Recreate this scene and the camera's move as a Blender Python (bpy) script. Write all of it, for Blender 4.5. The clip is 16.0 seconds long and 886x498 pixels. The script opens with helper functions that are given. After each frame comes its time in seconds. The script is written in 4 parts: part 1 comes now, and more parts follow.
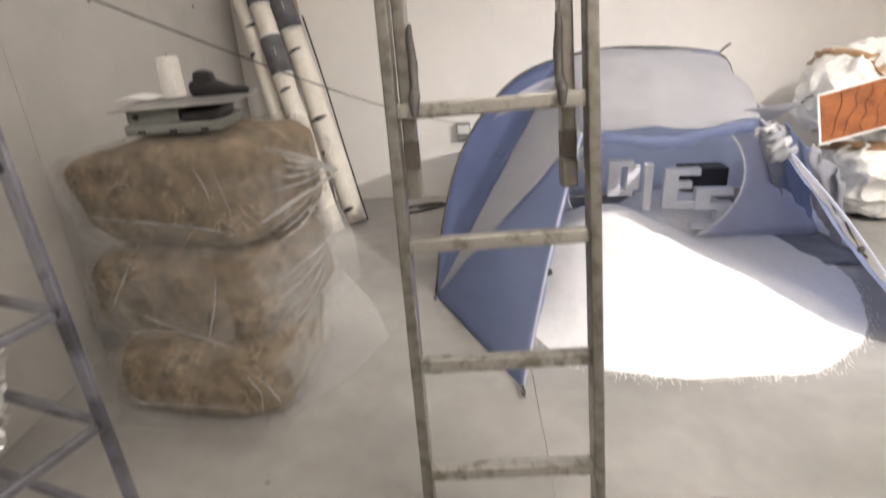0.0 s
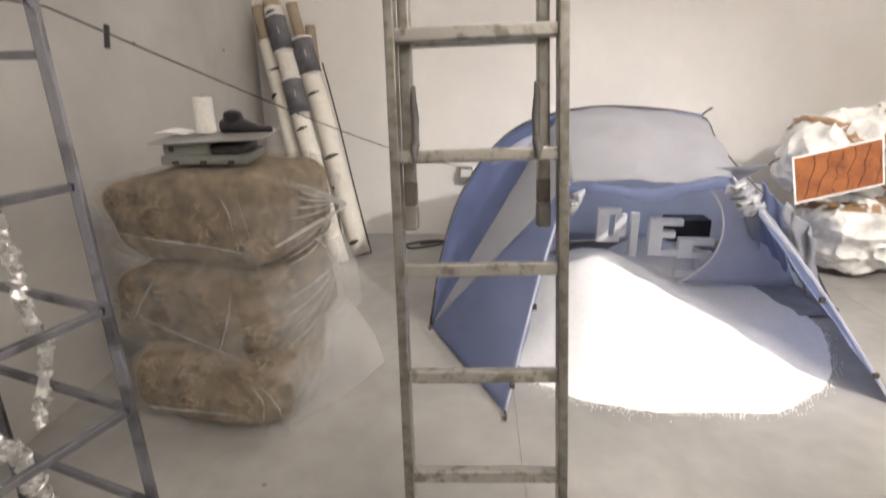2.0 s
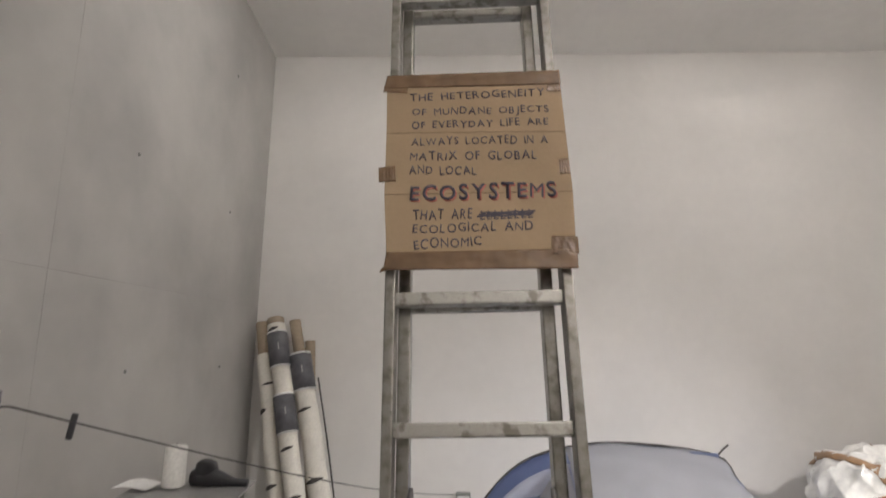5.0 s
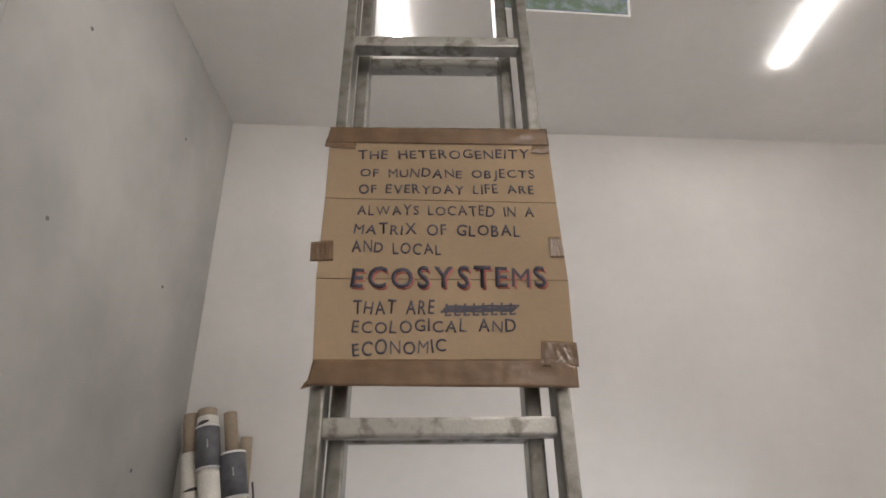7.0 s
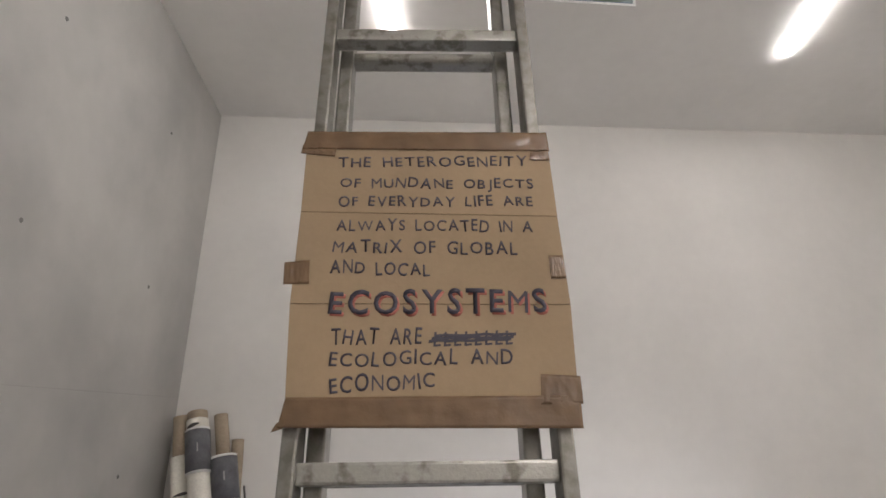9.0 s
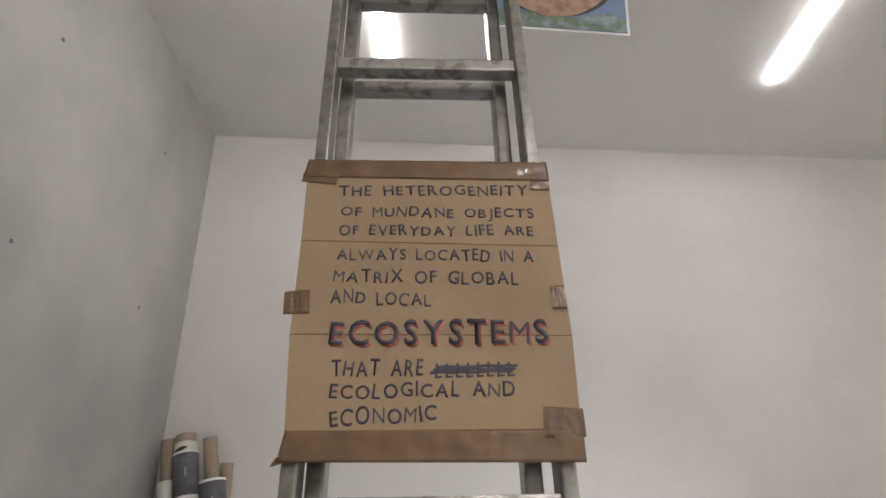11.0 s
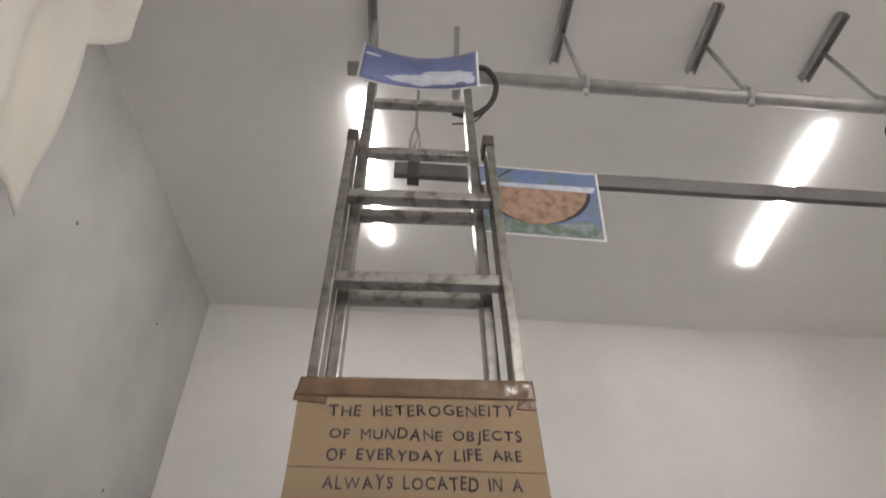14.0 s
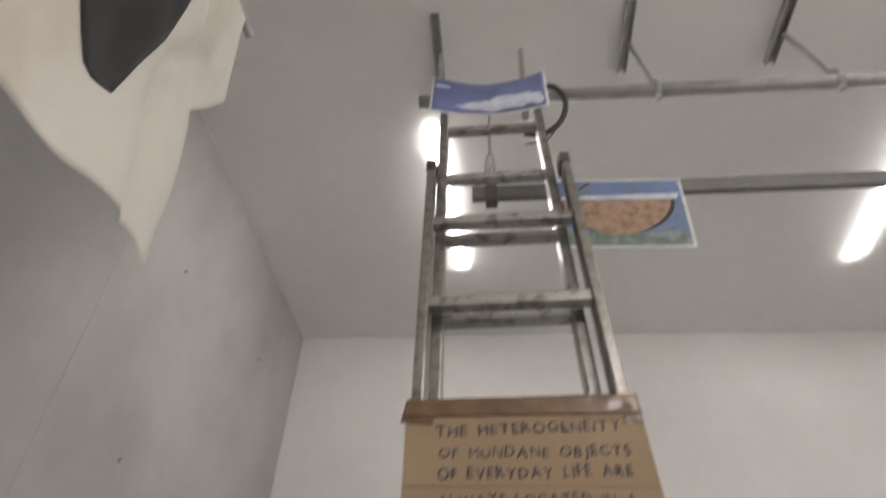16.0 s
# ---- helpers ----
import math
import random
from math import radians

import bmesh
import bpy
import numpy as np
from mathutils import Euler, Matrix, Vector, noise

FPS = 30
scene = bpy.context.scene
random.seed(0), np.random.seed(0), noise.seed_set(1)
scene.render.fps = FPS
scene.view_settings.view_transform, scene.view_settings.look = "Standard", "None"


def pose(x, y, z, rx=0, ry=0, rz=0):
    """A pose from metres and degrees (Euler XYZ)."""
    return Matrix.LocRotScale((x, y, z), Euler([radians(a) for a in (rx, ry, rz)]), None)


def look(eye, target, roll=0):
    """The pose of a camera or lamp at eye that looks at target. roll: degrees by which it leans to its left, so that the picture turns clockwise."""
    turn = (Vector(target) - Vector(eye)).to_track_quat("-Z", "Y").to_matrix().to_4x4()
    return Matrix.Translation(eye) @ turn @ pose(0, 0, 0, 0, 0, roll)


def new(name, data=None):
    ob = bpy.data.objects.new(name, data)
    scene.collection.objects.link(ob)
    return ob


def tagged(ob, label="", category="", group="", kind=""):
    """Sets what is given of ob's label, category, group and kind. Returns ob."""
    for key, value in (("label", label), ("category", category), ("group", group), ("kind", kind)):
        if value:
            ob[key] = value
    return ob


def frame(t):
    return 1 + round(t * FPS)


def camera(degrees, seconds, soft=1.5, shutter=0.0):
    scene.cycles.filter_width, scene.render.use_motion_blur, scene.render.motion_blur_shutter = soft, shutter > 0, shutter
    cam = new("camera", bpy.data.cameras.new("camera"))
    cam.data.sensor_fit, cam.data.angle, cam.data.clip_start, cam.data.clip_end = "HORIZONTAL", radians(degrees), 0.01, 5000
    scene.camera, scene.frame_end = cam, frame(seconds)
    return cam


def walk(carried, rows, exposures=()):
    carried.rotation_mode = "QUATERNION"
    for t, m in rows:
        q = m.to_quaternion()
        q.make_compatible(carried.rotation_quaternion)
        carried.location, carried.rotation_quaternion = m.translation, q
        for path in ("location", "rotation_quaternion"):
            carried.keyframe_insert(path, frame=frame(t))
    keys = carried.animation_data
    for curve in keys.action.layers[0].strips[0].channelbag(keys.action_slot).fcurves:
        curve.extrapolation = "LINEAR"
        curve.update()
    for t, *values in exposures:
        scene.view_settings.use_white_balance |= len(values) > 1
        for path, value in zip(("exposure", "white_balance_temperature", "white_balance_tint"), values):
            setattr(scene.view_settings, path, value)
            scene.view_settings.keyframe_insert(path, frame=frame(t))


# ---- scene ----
from mathutils.bvhtree import BVHTree

cam = camera(77.3, 16.0, 1.6, 0.5)
PATH = [
    (0, (0.209, -0.179, 1.248), (0.108, 1.663, 0.476), -3.3),
    (0.5, (0.19, -0.308, 1.215), (0.136, 1.452, 0.267), -1.8),
    (1, (0.242, -0.364, 1.229), (0.191, 1.393, 0.275), -0.5),
    (1.5, (0.258, -0.365, 1.242), (0.166, 1.451, 0.409), -0.5),
    (2, (0.25, -0.372, 1.289), (0.139, 1.521, 0.654), -0.5),
    (2.5, (0.248, -0.371, 1.339), (0.129, 1.581, 0.922), -0.6),
    (3, (0.237, -0.356, 1.387), (0.112, 1.627, 1.152), -0.7),
    (3.5, (0.239, -0.329, 1.411), (0.104, 1.665, 1.324), -0.5),
    (4, (0.26, -0.295, 1.444), (0.106, 1.698, 1.509), -0.0),
    (4.5, (0.26, -0.266, 1.485), (0.097, 1.716, 1.694), 0.6),
    (5, (0.221, -0.208, 1.524), (0.123, 1.759, 1.872), 0.9),
    (5.2, (0.199, -0.182, 1.543), (0.133, 1.777, 1.94), 1.0),
    (7.3, (0.238, 0.149, 1.645), (0.262, 2.049, 2.27), 1.5),
    (7.5, (0.247, 0.173, 1.657), (0.254, 2.072, 2.283), 1.7),
    (8, (0.255, 0.192, 1.681), (0.257, 2.098, 2.285), 1.5),
    (8.5, (0.253, 0.191, 1.698), (0.27, 2.104, 2.283), 1.3),
    (9, (0.24, 0.185, 1.709), (0.273, 2.099, 2.288), 1.2),
    (11.5, (0.223, 0.179, 1.731), (0.288, 2.062, 2.4), 1.2),
    (12, (0.222, 0.173, 1.737), (0.287, 2.043, 2.443), 1.3),
    (12.5, (0.216, 0.164, 1.749), (0.283, 2.004, 2.53), 1.5),
    (13, (0.213, 0.144, 1.768), (0.276, 1.931, 2.665), 1.7),
    (13.5, (0.212, 0.124, 1.788), (0.274, 1.84, 2.814), 1.8),
    (14, (0.217, 0.097, 1.814), (0.293, 1.74, 2.952), 1.7),
    (14.5, (0.222, 0.071, 1.845), (0.303, 1.644, 3.078), 1.2),
    (15, (0.222, 0.054, 1.859), (0.292, 1.559, 3.175), 0.7),
    (15.5, (0.215, 0.038, 1.861), (0.196, 1.527, 3.196), 1.4),
    (16, (0.191, 0.07, 1.793), (-0.006, 1.661, 2.989), 2.6),
]
EXPOSURES = [(0.0, 1.62, 6800, 11), (2.0, 1.58, 6800, 11), (3.5, 1.42, 6600, 10), (5.0, 1.03, 6450, 10), (7.5, 1.03, 6400, 10), (12.0, 1.05, 6300, 10), (16.0, 0.95, 6300, 10)]
walk(cam, [(t, look(eye, target, roll)) for t, eye, target, roll in PATH], EXPOSURES)

# ---- world, lamps and exposure ----
world = bpy.data.worlds.new("world")
scene.world = world
world.use_nodes = True
world.node_tree.nodes["Background"].inputs[0].default_value = (0.9, 0.95, 1.0, 1)
world.node_tree.nodes["Background"].inputs[1].default_value = 0.02

CEIL_Z, CEIL_SLOPE, BACK, LEFT, RIGHT, FRONT = 3.80, 0.135, 3.85, -1.35, 4.3, -2.6
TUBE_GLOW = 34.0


def ceil_z(y):
    return CEIL_Z + CEIL_SLOPE * (BACK - y)


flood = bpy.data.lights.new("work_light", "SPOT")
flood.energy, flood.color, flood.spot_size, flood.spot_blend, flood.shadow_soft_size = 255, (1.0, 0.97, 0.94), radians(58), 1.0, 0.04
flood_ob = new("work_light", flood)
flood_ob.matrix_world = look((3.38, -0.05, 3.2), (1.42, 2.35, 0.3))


# ---- materials ----
def nodes_of(name):
    m = bpy.data.materials.new(name)
    m.use_nodes = True
    return m, m.node_tree, m.node_tree.nodes["Principled BSDF"]


def tint(c, k):
    return (min(1, c[0] * k), min(1, c[1] * k), min(1, c[2] * k), 1)


def paint(name, color, rough=0.6, metal=0.0, scale=6.0, vary=0.15, grain=90.0, bump=0.15, second=None, cut=(0.35, 0.7), gloss_vary=0.1, coat=0.0, fleck=0.35):
    """A surface with broad mottling and fine grain; second: the colour of worn or stained patches."""
    m, t, b = nodes_of(name)
    co = t.nodes.new("ShaderNodeTexCoord")
    broad, fine = t.nodes.new("ShaderNodeTexNoise"), t.nodes.new("ShaderNodeTexNoise")
    broad.inputs["Scale"].default_value, broad.inputs["Detail"].default_value = scale, 6
    fine.inputs["Scale"].default_value, fine.inputs["Detail"].default_value = grain, 3
    for n in (broad, fine):
        t.links.new(co.outputs["Object"], n.inputs["Vector"])
    ramp = t.nodes.new("ShaderNodeValToRGB")
    ramp.color_ramp.elements[0].position, ramp.color_ramp.elements[1].position = cut
    ramp.color_ramp.elements[0].color = tint(color, 1 + vary * 0.5) if second is None else (*color, 1)
    ramp.color_ramp.elements[1].color = tint(color, 1 - vary) if second is None else (*second, 1)
    t.links.new(broad.outputs["Fac"], ramp.inputs["Fac"])
    mix = t.nodes.new("ShaderNodeMix")
    mix.data_type, mix.blend_type = "RGBA", "MULTIPLY"
    mix.inputs["Factor"].default_value = fleck
    t.links.new(ramp.outputs["Color"], mix.inputs["A"])
    t.links.new(fine.outputs["Fac"], mix.inputs["B"])
    up = t.nodes.new("ShaderNodeMix")
    up.data_type, up.blend_type = "RGBA", "MULTIPLY"
    up.inputs["Factor"].default_value = 1.0
    up.inputs["B"].default_value = (1 + 0.6 * fleck, 1 + 0.6 * fleck, 1 + 0.6 * fleck, 1)
    t.links.new(mix.outputs["Result"], up.inputs["A"])
    t.links.new(up.outputs["Result"], b.inputs["Base Color"])
    rr = t.nodes.new("ShaderNodeMapRange")
    rr.inputs["To Min"].default_value, rr.inputs["To Max"].default_value = max(0.03, rough - gloss_vary), min(1, rough + gloss_vary)
    t.links.new(broad.outputs["Fac"], rr.inputs["Value"])
    t.links.new(rr.outputs["Result"], b.inputs["Roughness"])
    b.inputs["Metallic"].default_value = metal
    b.inputs["Coat Weight"].default_value = coat
    bp = t.nodes.new("ShaderNodeBump")
    bp.inputs["Strength"].default_value, bp.inputs["Distance"].default_value = bump, 0.004
    t.links.new(fine.outputs["Fac"], bp.inputs["Height"])
    t.links.new(bp.outputs["Normal"], b.inputs["Normal"])
    return m


def fabric(name, color, through_light=0.35, weave=420.0, lit=None):
    """Thin tent cloth: part of the light passes through it."""
    m = paint(name, color, 0.55, 0, 5, 0.16, weave, 0.08)
    t, b = m.node_tree, m.node_tree.nodes["Principled BSDF"]
    tr, mx = t.nodes.new("ShaderNodeBsdfTranslucent"), t.nodes.new("ShaderNodeMixShader")
    tr.inputs["Color"].default_value = (*lit, 1) if lit else tint(color, 1.5)
    mx.inputs["Fac"].default_value = through_light
    t.links.new(b.outputs[0], mx.inputs[1])
    t.links.new(tr.outputs[0], mx.inputs[2])
    t.links.new(mx.outputs[0], t.nodes["Material Output"].inputs["Surface"])
    return m


def film(name, clear=0.86, haze=(0.78, 0.77, 0.74), rough=0.09):
    """Crinkled clear plastic film: mostly see-through, a little milky, with sharp glints."""
    m, t, b = nodes_of(name)
    b.inputs["Base Color"].default_value, b.inputs["Roughness"].default_value = (*haze, 1), rough
    b.inputs["Specular IOR Level"].default_value = 0.9
    nz, bp, ramp = t.nodes.new("ShaderNodeTexNoise"), t.nodes.new("ShaderNodeBump"), t.nodes.new("ShaderNodeMapRange")
    nz.inputs["Scale"].default_value, nz.inputs["Detail"].default_value, nz.inputs["Distortion"].default_value = 4, 3, 1.2
    co = t.nodes.new("ShaderNodeTexCoord")
    t.links.new(co.outputs["Object"], nz.inputs["Vector"])
    bp.inputs["Strength"].default_value, bp.inputs["Distance"].default_value = 0.9, 0.03
    t.links.new(nz.outputs["Fac"], bp.inputs["Height"])
    t.links.new(bp.outputs["Normal"], b.inputs["Normal"])
    ramp.inputs["From Min"].default_value, ramp.inputs["From Max"].default_value = 0.3, 0.7
    ramp.inputs["To Min"].default_value, ramp.inputs["To Max"].default_value = clear + 0.03, clear - 0.06
    t.links.new(nz.outputs["Fac"], ramp.inputs["Value"])
    st, cr, mul = t.nodes.new("ShaderNodeTexNoise"), t.nodes.new("ShaderNodeMapRange"), t.nodes.new("ShaderNodeMath")
    mp = t.nodes.new("ShaderNodeMapping")
    mp.inputs["Rotation"].default_value, mp.inputs["Scale"].default_value = (0.5, 0.7, 0.3), (1.0, 1.0, 2.4)
    t.links.new(co.outputs["Object"], mp.inputs["Vector"])
    t.links.new(mp.outputs["Vector"], st.inputs["Vector"])
    st.inputs["Scale"].default_value, st.inputs["Detail"].default_value, st.inputs["Distortion"].default_value = 1.5, 2, 0.5
    mul.operation = "MULTIPLY"
    sub, absn = t.nodes.new("ShaderNodeMath"), t.nodes.new("ShaderNodeMath")
    sub.operation, absn.operation = "SUBTRACT", "ABSOLUTE"
    sub.inputs[1].default_value = 0.5
    t.links.new(st.outputs["Fac"], sub.inputs[0])
    t.links.new(sub.outputs[0], absn.inputs[0])
    cr.inputs["From Min"].default_value, cr.inputs["From Max"].default_value = 0.0, 0.03
    cr.inputs["To Min"].default_value, cr.inputs["To Max"].default_value = 0.88, 1.0
    t.links.new(absn.outputs[0], cr.inputs["Value"])
    t.links.new(ramp.outputs["Result"], mul.inputs[0])
    t.links.new(cr.outputs["Result"], mul.inputs[1])
    tr, mx = t.nodes.new("ShaderNodeBsdfTransparent"), t.nodes.new("ShaderNodeMixShader")
    t.links.new(mul.outputs[0], mx.inputs["Fac"])
    t.links.new(b.outputs[0], mx.inputs[1])
    t.links.new(tr.outputs[0], mx.inputs[2])
    t.links.new(mx.outputs[0], t.nodes["Material Output"].inputs["Surface"])
    return m


def glow(name, color, strength):
    m, t, b = nodes_of(name)
    b.inputs["Base Color"].default_value = (*color, 1)
    b.inputs["Emission Color"].default_value, b.inputs["Emission Strength"].default_value = (*color, 1), strength
    return m


WALL_WHITE = paint("white_wall_paint", (0.77, 0.75, 0.72), 0.75, 0, 1.1, 0.07, 14, 0.03, fleck=0.06)
WALL_GREY = paint("pale_concrete_paint", (0.435, 0.423, 0.40), 0.7, 0, 1.4, 0.18, 7, 0.05, fleck=0.12)
CEILING = paint("ceiling_paint", (0.90, 0.88, 0.85), 0.8, 0, 1.2, 0.05, 14, 0.03, fleck=0.06)
FLOOR = paint("grey_floor_paint", (0.305, 0.297, 0.28), 0.42, 0, 1.5, 0.28, 11, 0.05, gloss_vary=0.12, fleck=0.25)
JOINT = paint("joint_dirt", (0.18, 0.18, 0.17), 0.9)
STAIN = paint("floor_stain", (0.17, 0.165, 0.155), 0.6, 0, 9, 0.3, 60, 0.1)
ALU = paint("scuffed_aluminium", (0.30, 0.29, 0.265), 0.32, 0.8, 30, 0.2, 200, 0.12, second=(0.19, 0.18, 0.155), cut=(0.46, 0.66), fleck=0.2)
ALU_LIGHT = paint("worn_aluminium_rung", (0.40, 0.39, 0.36), 0.36, 0.7, 34, 0.2, 200, 0.15, second=(0.21, 0.20, 0.17), cut=(0.5, 0.64), fleck=0.2)
STEEL = paint("galvanised_steel", (0.46, 0.455, 0.44), 0.45, 0.45, 12, 0.2, 90, 0.1)
RACK = paint("blue_grey_steel", (0.34, 0.345, 0.40), 0.22, 0.9, 9, 0.2, 60, 0.12, second=(0.15, 0.15, 0.17), cut=(0.5, 0.62))
RUBBER = paint("black_rubber", (0.045, 0.042, 0.04), 0.75)
CAPGREY = paint("worn_grey_plastic", (0.22, 0.205, 0.18), 0.6, 0, 20, 0.25)
DARK = paint("dark_metal", (0.10, 0.085, 0.07), 0.6, 0.2)
BARMAT = paint("dark_bar", (0.15, 0.145, 0.14), 0.5, 0.3)
CARD = paint("corrugated_cardboard", (0.335, 0.243, 0.150), 0.85, 0, 3, 0.12, 120, 0.06, fleck=0.12)
TAPE = paint("brown_parcel_tape", (0.175, 0.108, 0.06), 0.15, 0, 30, 0.25, 60, 0.2, gloss_vary=0.06)
INK = paint("black_marker", (0.052, 0.046, 0.064), 0.6)
REDINK = paint("red_marker", (0.38, 0.12, 0.09), 0.7)
TENT_BLUE = fabric("blue_tent_cloth", (0.155, 0.195, 0.34), 0.60, lit=(0.62, 0.67, 0.82))
TENT_GREY = fabric("grey_tent_cloth", (0.47, 0.475, 0.50), 0.58, lit=(0.80, 0.80, 0.82))
TENT_FLAP = fabric("grey_gauze_cloth", (0.40, 0.41, 0.45), 0.4, lit=(0.6, 0.62, 0.7))
STRAP = paint("shiny_white_strap", (0.42, 0.42, 0.45), 0.3, 0, 25, 0.3, 90, 0.2)
TENT_INNER = fabric("pale_blue_inner_cloth", (0.60, 0.62, 0.72), 0.5, lit=(0.80, 0.82, 0.93))
TENT_BACK = fabric("blue_inner_cloth", (0.50, 0.56, 0.72), 0.6, lit=(0.74, 0.80, 0.95))
SNOW = paint("white_granules", (0.90, 0.90, 0.90), 0.9, 0, 30, 0.04, 260, 0.9)
FOAM = paint("white_foam", (0.85, 0.86, 0.88), 0.85, 0, 20, 0.05, 200, 0.3)
HAY = paint("dry_hay", (0.25, 0.188, 0.117), 0.95, 0, 16, 0.5, 170, 1.0, second=(0.105, 0.073, 0.042), cut=(0.36, 0.70), fleck=0.5)
STRAW = paint("straw", (0.45, 0.36, 0.235), 0.7, 0, 9, 0.4, 100, 0.2, second=(0.15, 0.105, 0.056), cut=(0.42, 0.62))
LOOSE = film("loose_clear_film", 0.82)
WRAP = film("clear_plastic_wrap", 0.925)
HEM = film("doubled_plastic", 0.91, (0.84, 0.83, 0.80), 0.14)
FOLDED = film("folded_plastic", 0.68, (0.84, 0.83, 0.80), 0.14)
WHITE_WRAP = paint("white_plastic_sheet", (0.78, 0.77, 0.74), 0.3, 0, 12, 0.12, 30, 0.3, coat=0.3)
TANTAPE = paint("tan_tape", (0.33, 0.20, 0.11), 0.35, 0, 20, 0.2)
BIRCH = paint("white_birch_print", (0.72, 0.69, 0.62), 0.65, 0, 10, 0.1, 90, 0.15)
BARKDARK = paint("birch_mark", (0.06, 0.055, 0.05), 0.8)
KRAFT = paint("kraft_tube", (0.34, 0.275, 0.20), 0.8)
PAPER = paint("white_paper", (0.80, 0.80, 0.78), 0.6)
LABELDARK = paint("dark_print", (0.12, 0.12, 0.13), 0.5, 0, 14, 0.3)
CASE = paint("grey_green_plastic", (0.24, 0.25, 0.23), 0.55)
PLATE = paint("grey_plate", (0.36, 0.36, 0.35), 0.35, 0.4)
CANDLE = paint("white_wax", (0.85, 0.84, 0.80), 0.5)
BLACKPL = paint("black_plastic", (0.03, 0.03, 0.033), 0.5)
FOIL = paint("crumpled_foil", (0.70, 0.70, 0.69), 0.28, 0.9, 30, 0.1, 45, 0.7)
CANVAS = paint("raw_canvas", (0.68, 0.65, 0.58), 0.9, 0, 2.2, 0.16, 160, 0.1, second=(0.56, 0.49, 0.38), cut=(0.5, 0.78), fleck=0.12)
BLACKPAINT = paint("black_fabric_paint", (0.03, 0.028, 0.028), 0.8)
RUST = paint("orange_rust_print", (0.36, 0.125, 0.045), 0.45, 0, 9, 0.4, 60, 0.1, second=(0.17, 0.055, 0.025), cut=(0.42, 0.72))
RUSTMAT2 = paint("brown_rust_print", (0.26, 0.085, 0.04), 0.45, 0, 9, 0.4, 60, 0.1, second=(0.12, 0.04, 0.02), cut=(0.42, 0.72))
RUSTDARK = paint("dark_rust_lines", (0.12, 0.04, 0.02), 0.5)
SKYBLUE = paint("sky_print", (0.15, 0.18, 0.36), 0.4, 0, 5, 0.3, 60, 0.02)
CLOUD = paint("cloud_print", (0.62, 0.66, 0.74), 0.4, 0, 20, 0.2, 60, 0.02)
LOGBLUE = paint("blue_foliage_print", (0.16, 0.22, 0.42), 0.4, 0, 14, 0.4, 60, 0.02, second=(0.15, 0.21, 0.20), cut=(0.45, 0.7))
LOGTAN = paint("cut_wood_print", (0.42, 0.27, 0.18), 0.5, 0, 40, 0.4, 120, 0.02, second=(0.26, 0.16, 0.10), cut=(0.45, 0.65))
GREENPR = paint("green_foliage_print", (0.13, 0.19, 0.13), 0.5, 0, 30, 0.5, 100, 0.02, second=(0.26, 0.32, 0.36), cut=(0.45, 0.65))
GROUND = paint("groundsheet_cloth", (0.22, 0.23, 0.27), 0.6, 0, 8, 0.2, 120, 0.1)
CORD = paint("dark_cord", (0.07, 0.065, 0.06), 0.8)
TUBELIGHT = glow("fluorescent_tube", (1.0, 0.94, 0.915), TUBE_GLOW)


# ---- mesh helpers ----
def mesh_of(name, bm, mat, smooth=False):
    me = bpy.data.meshes.new(name)
    bm.to_mesh(me)
    bm.free()
    me.materials.append(mat)
    if smooth:
        for p in me.polygons:
            p.use_smooth = True
    return me


def part(name, bm, mat, parent=None, label="", smooth=False):
    ob = new(name, mesh_of(name, bm, mat, smooth))
    if parent is not None:
        ob.parent = parent
    if label:
        tagged(ob, label)
    return ob


def thing(name, label, category, group="", m=None):
    ob = new(name)
    ob.empty_display_size = 0.05
    if m is not None:
        ob.matrix_world = m
    return tagged(ob, label, category, group)


def structure(name, bm, mat, label="", smooth=False):
    return tagged(part(name, bm, mat, None, label, smooth), kind="structure")


def box(lo, hi, bevel=0.0, bm=None, m=None):
    own = bmesh.new()
    s = [hi[i] - lo[i] for i in range(3)]
    c = [(hi[i] + lo[i]) / 2 for i in range(3)]
    bmesh.ops.create_cube(own, size=1, matrix=Matrix.Translation(c) @ Matrix.Diagonal((*s, 1)))
    if bevel:
        bmesh.ops.bevel(own, geom=own.edges[:], offset=bevel, segments=2, affect="EDGES", profile=0.6)
    if m is not None:
        bmesh.ops.transform(own, matrix=m, verts=own.verts)
    if bm is None:
        return own
    tmp = bpy.data.meshes.new("tmp")
    own.to_mesh(tmp)
    own.free()
    bm.from_mesh(tmp)
    bpy.data.meshes.remove(tmp)
    return bm


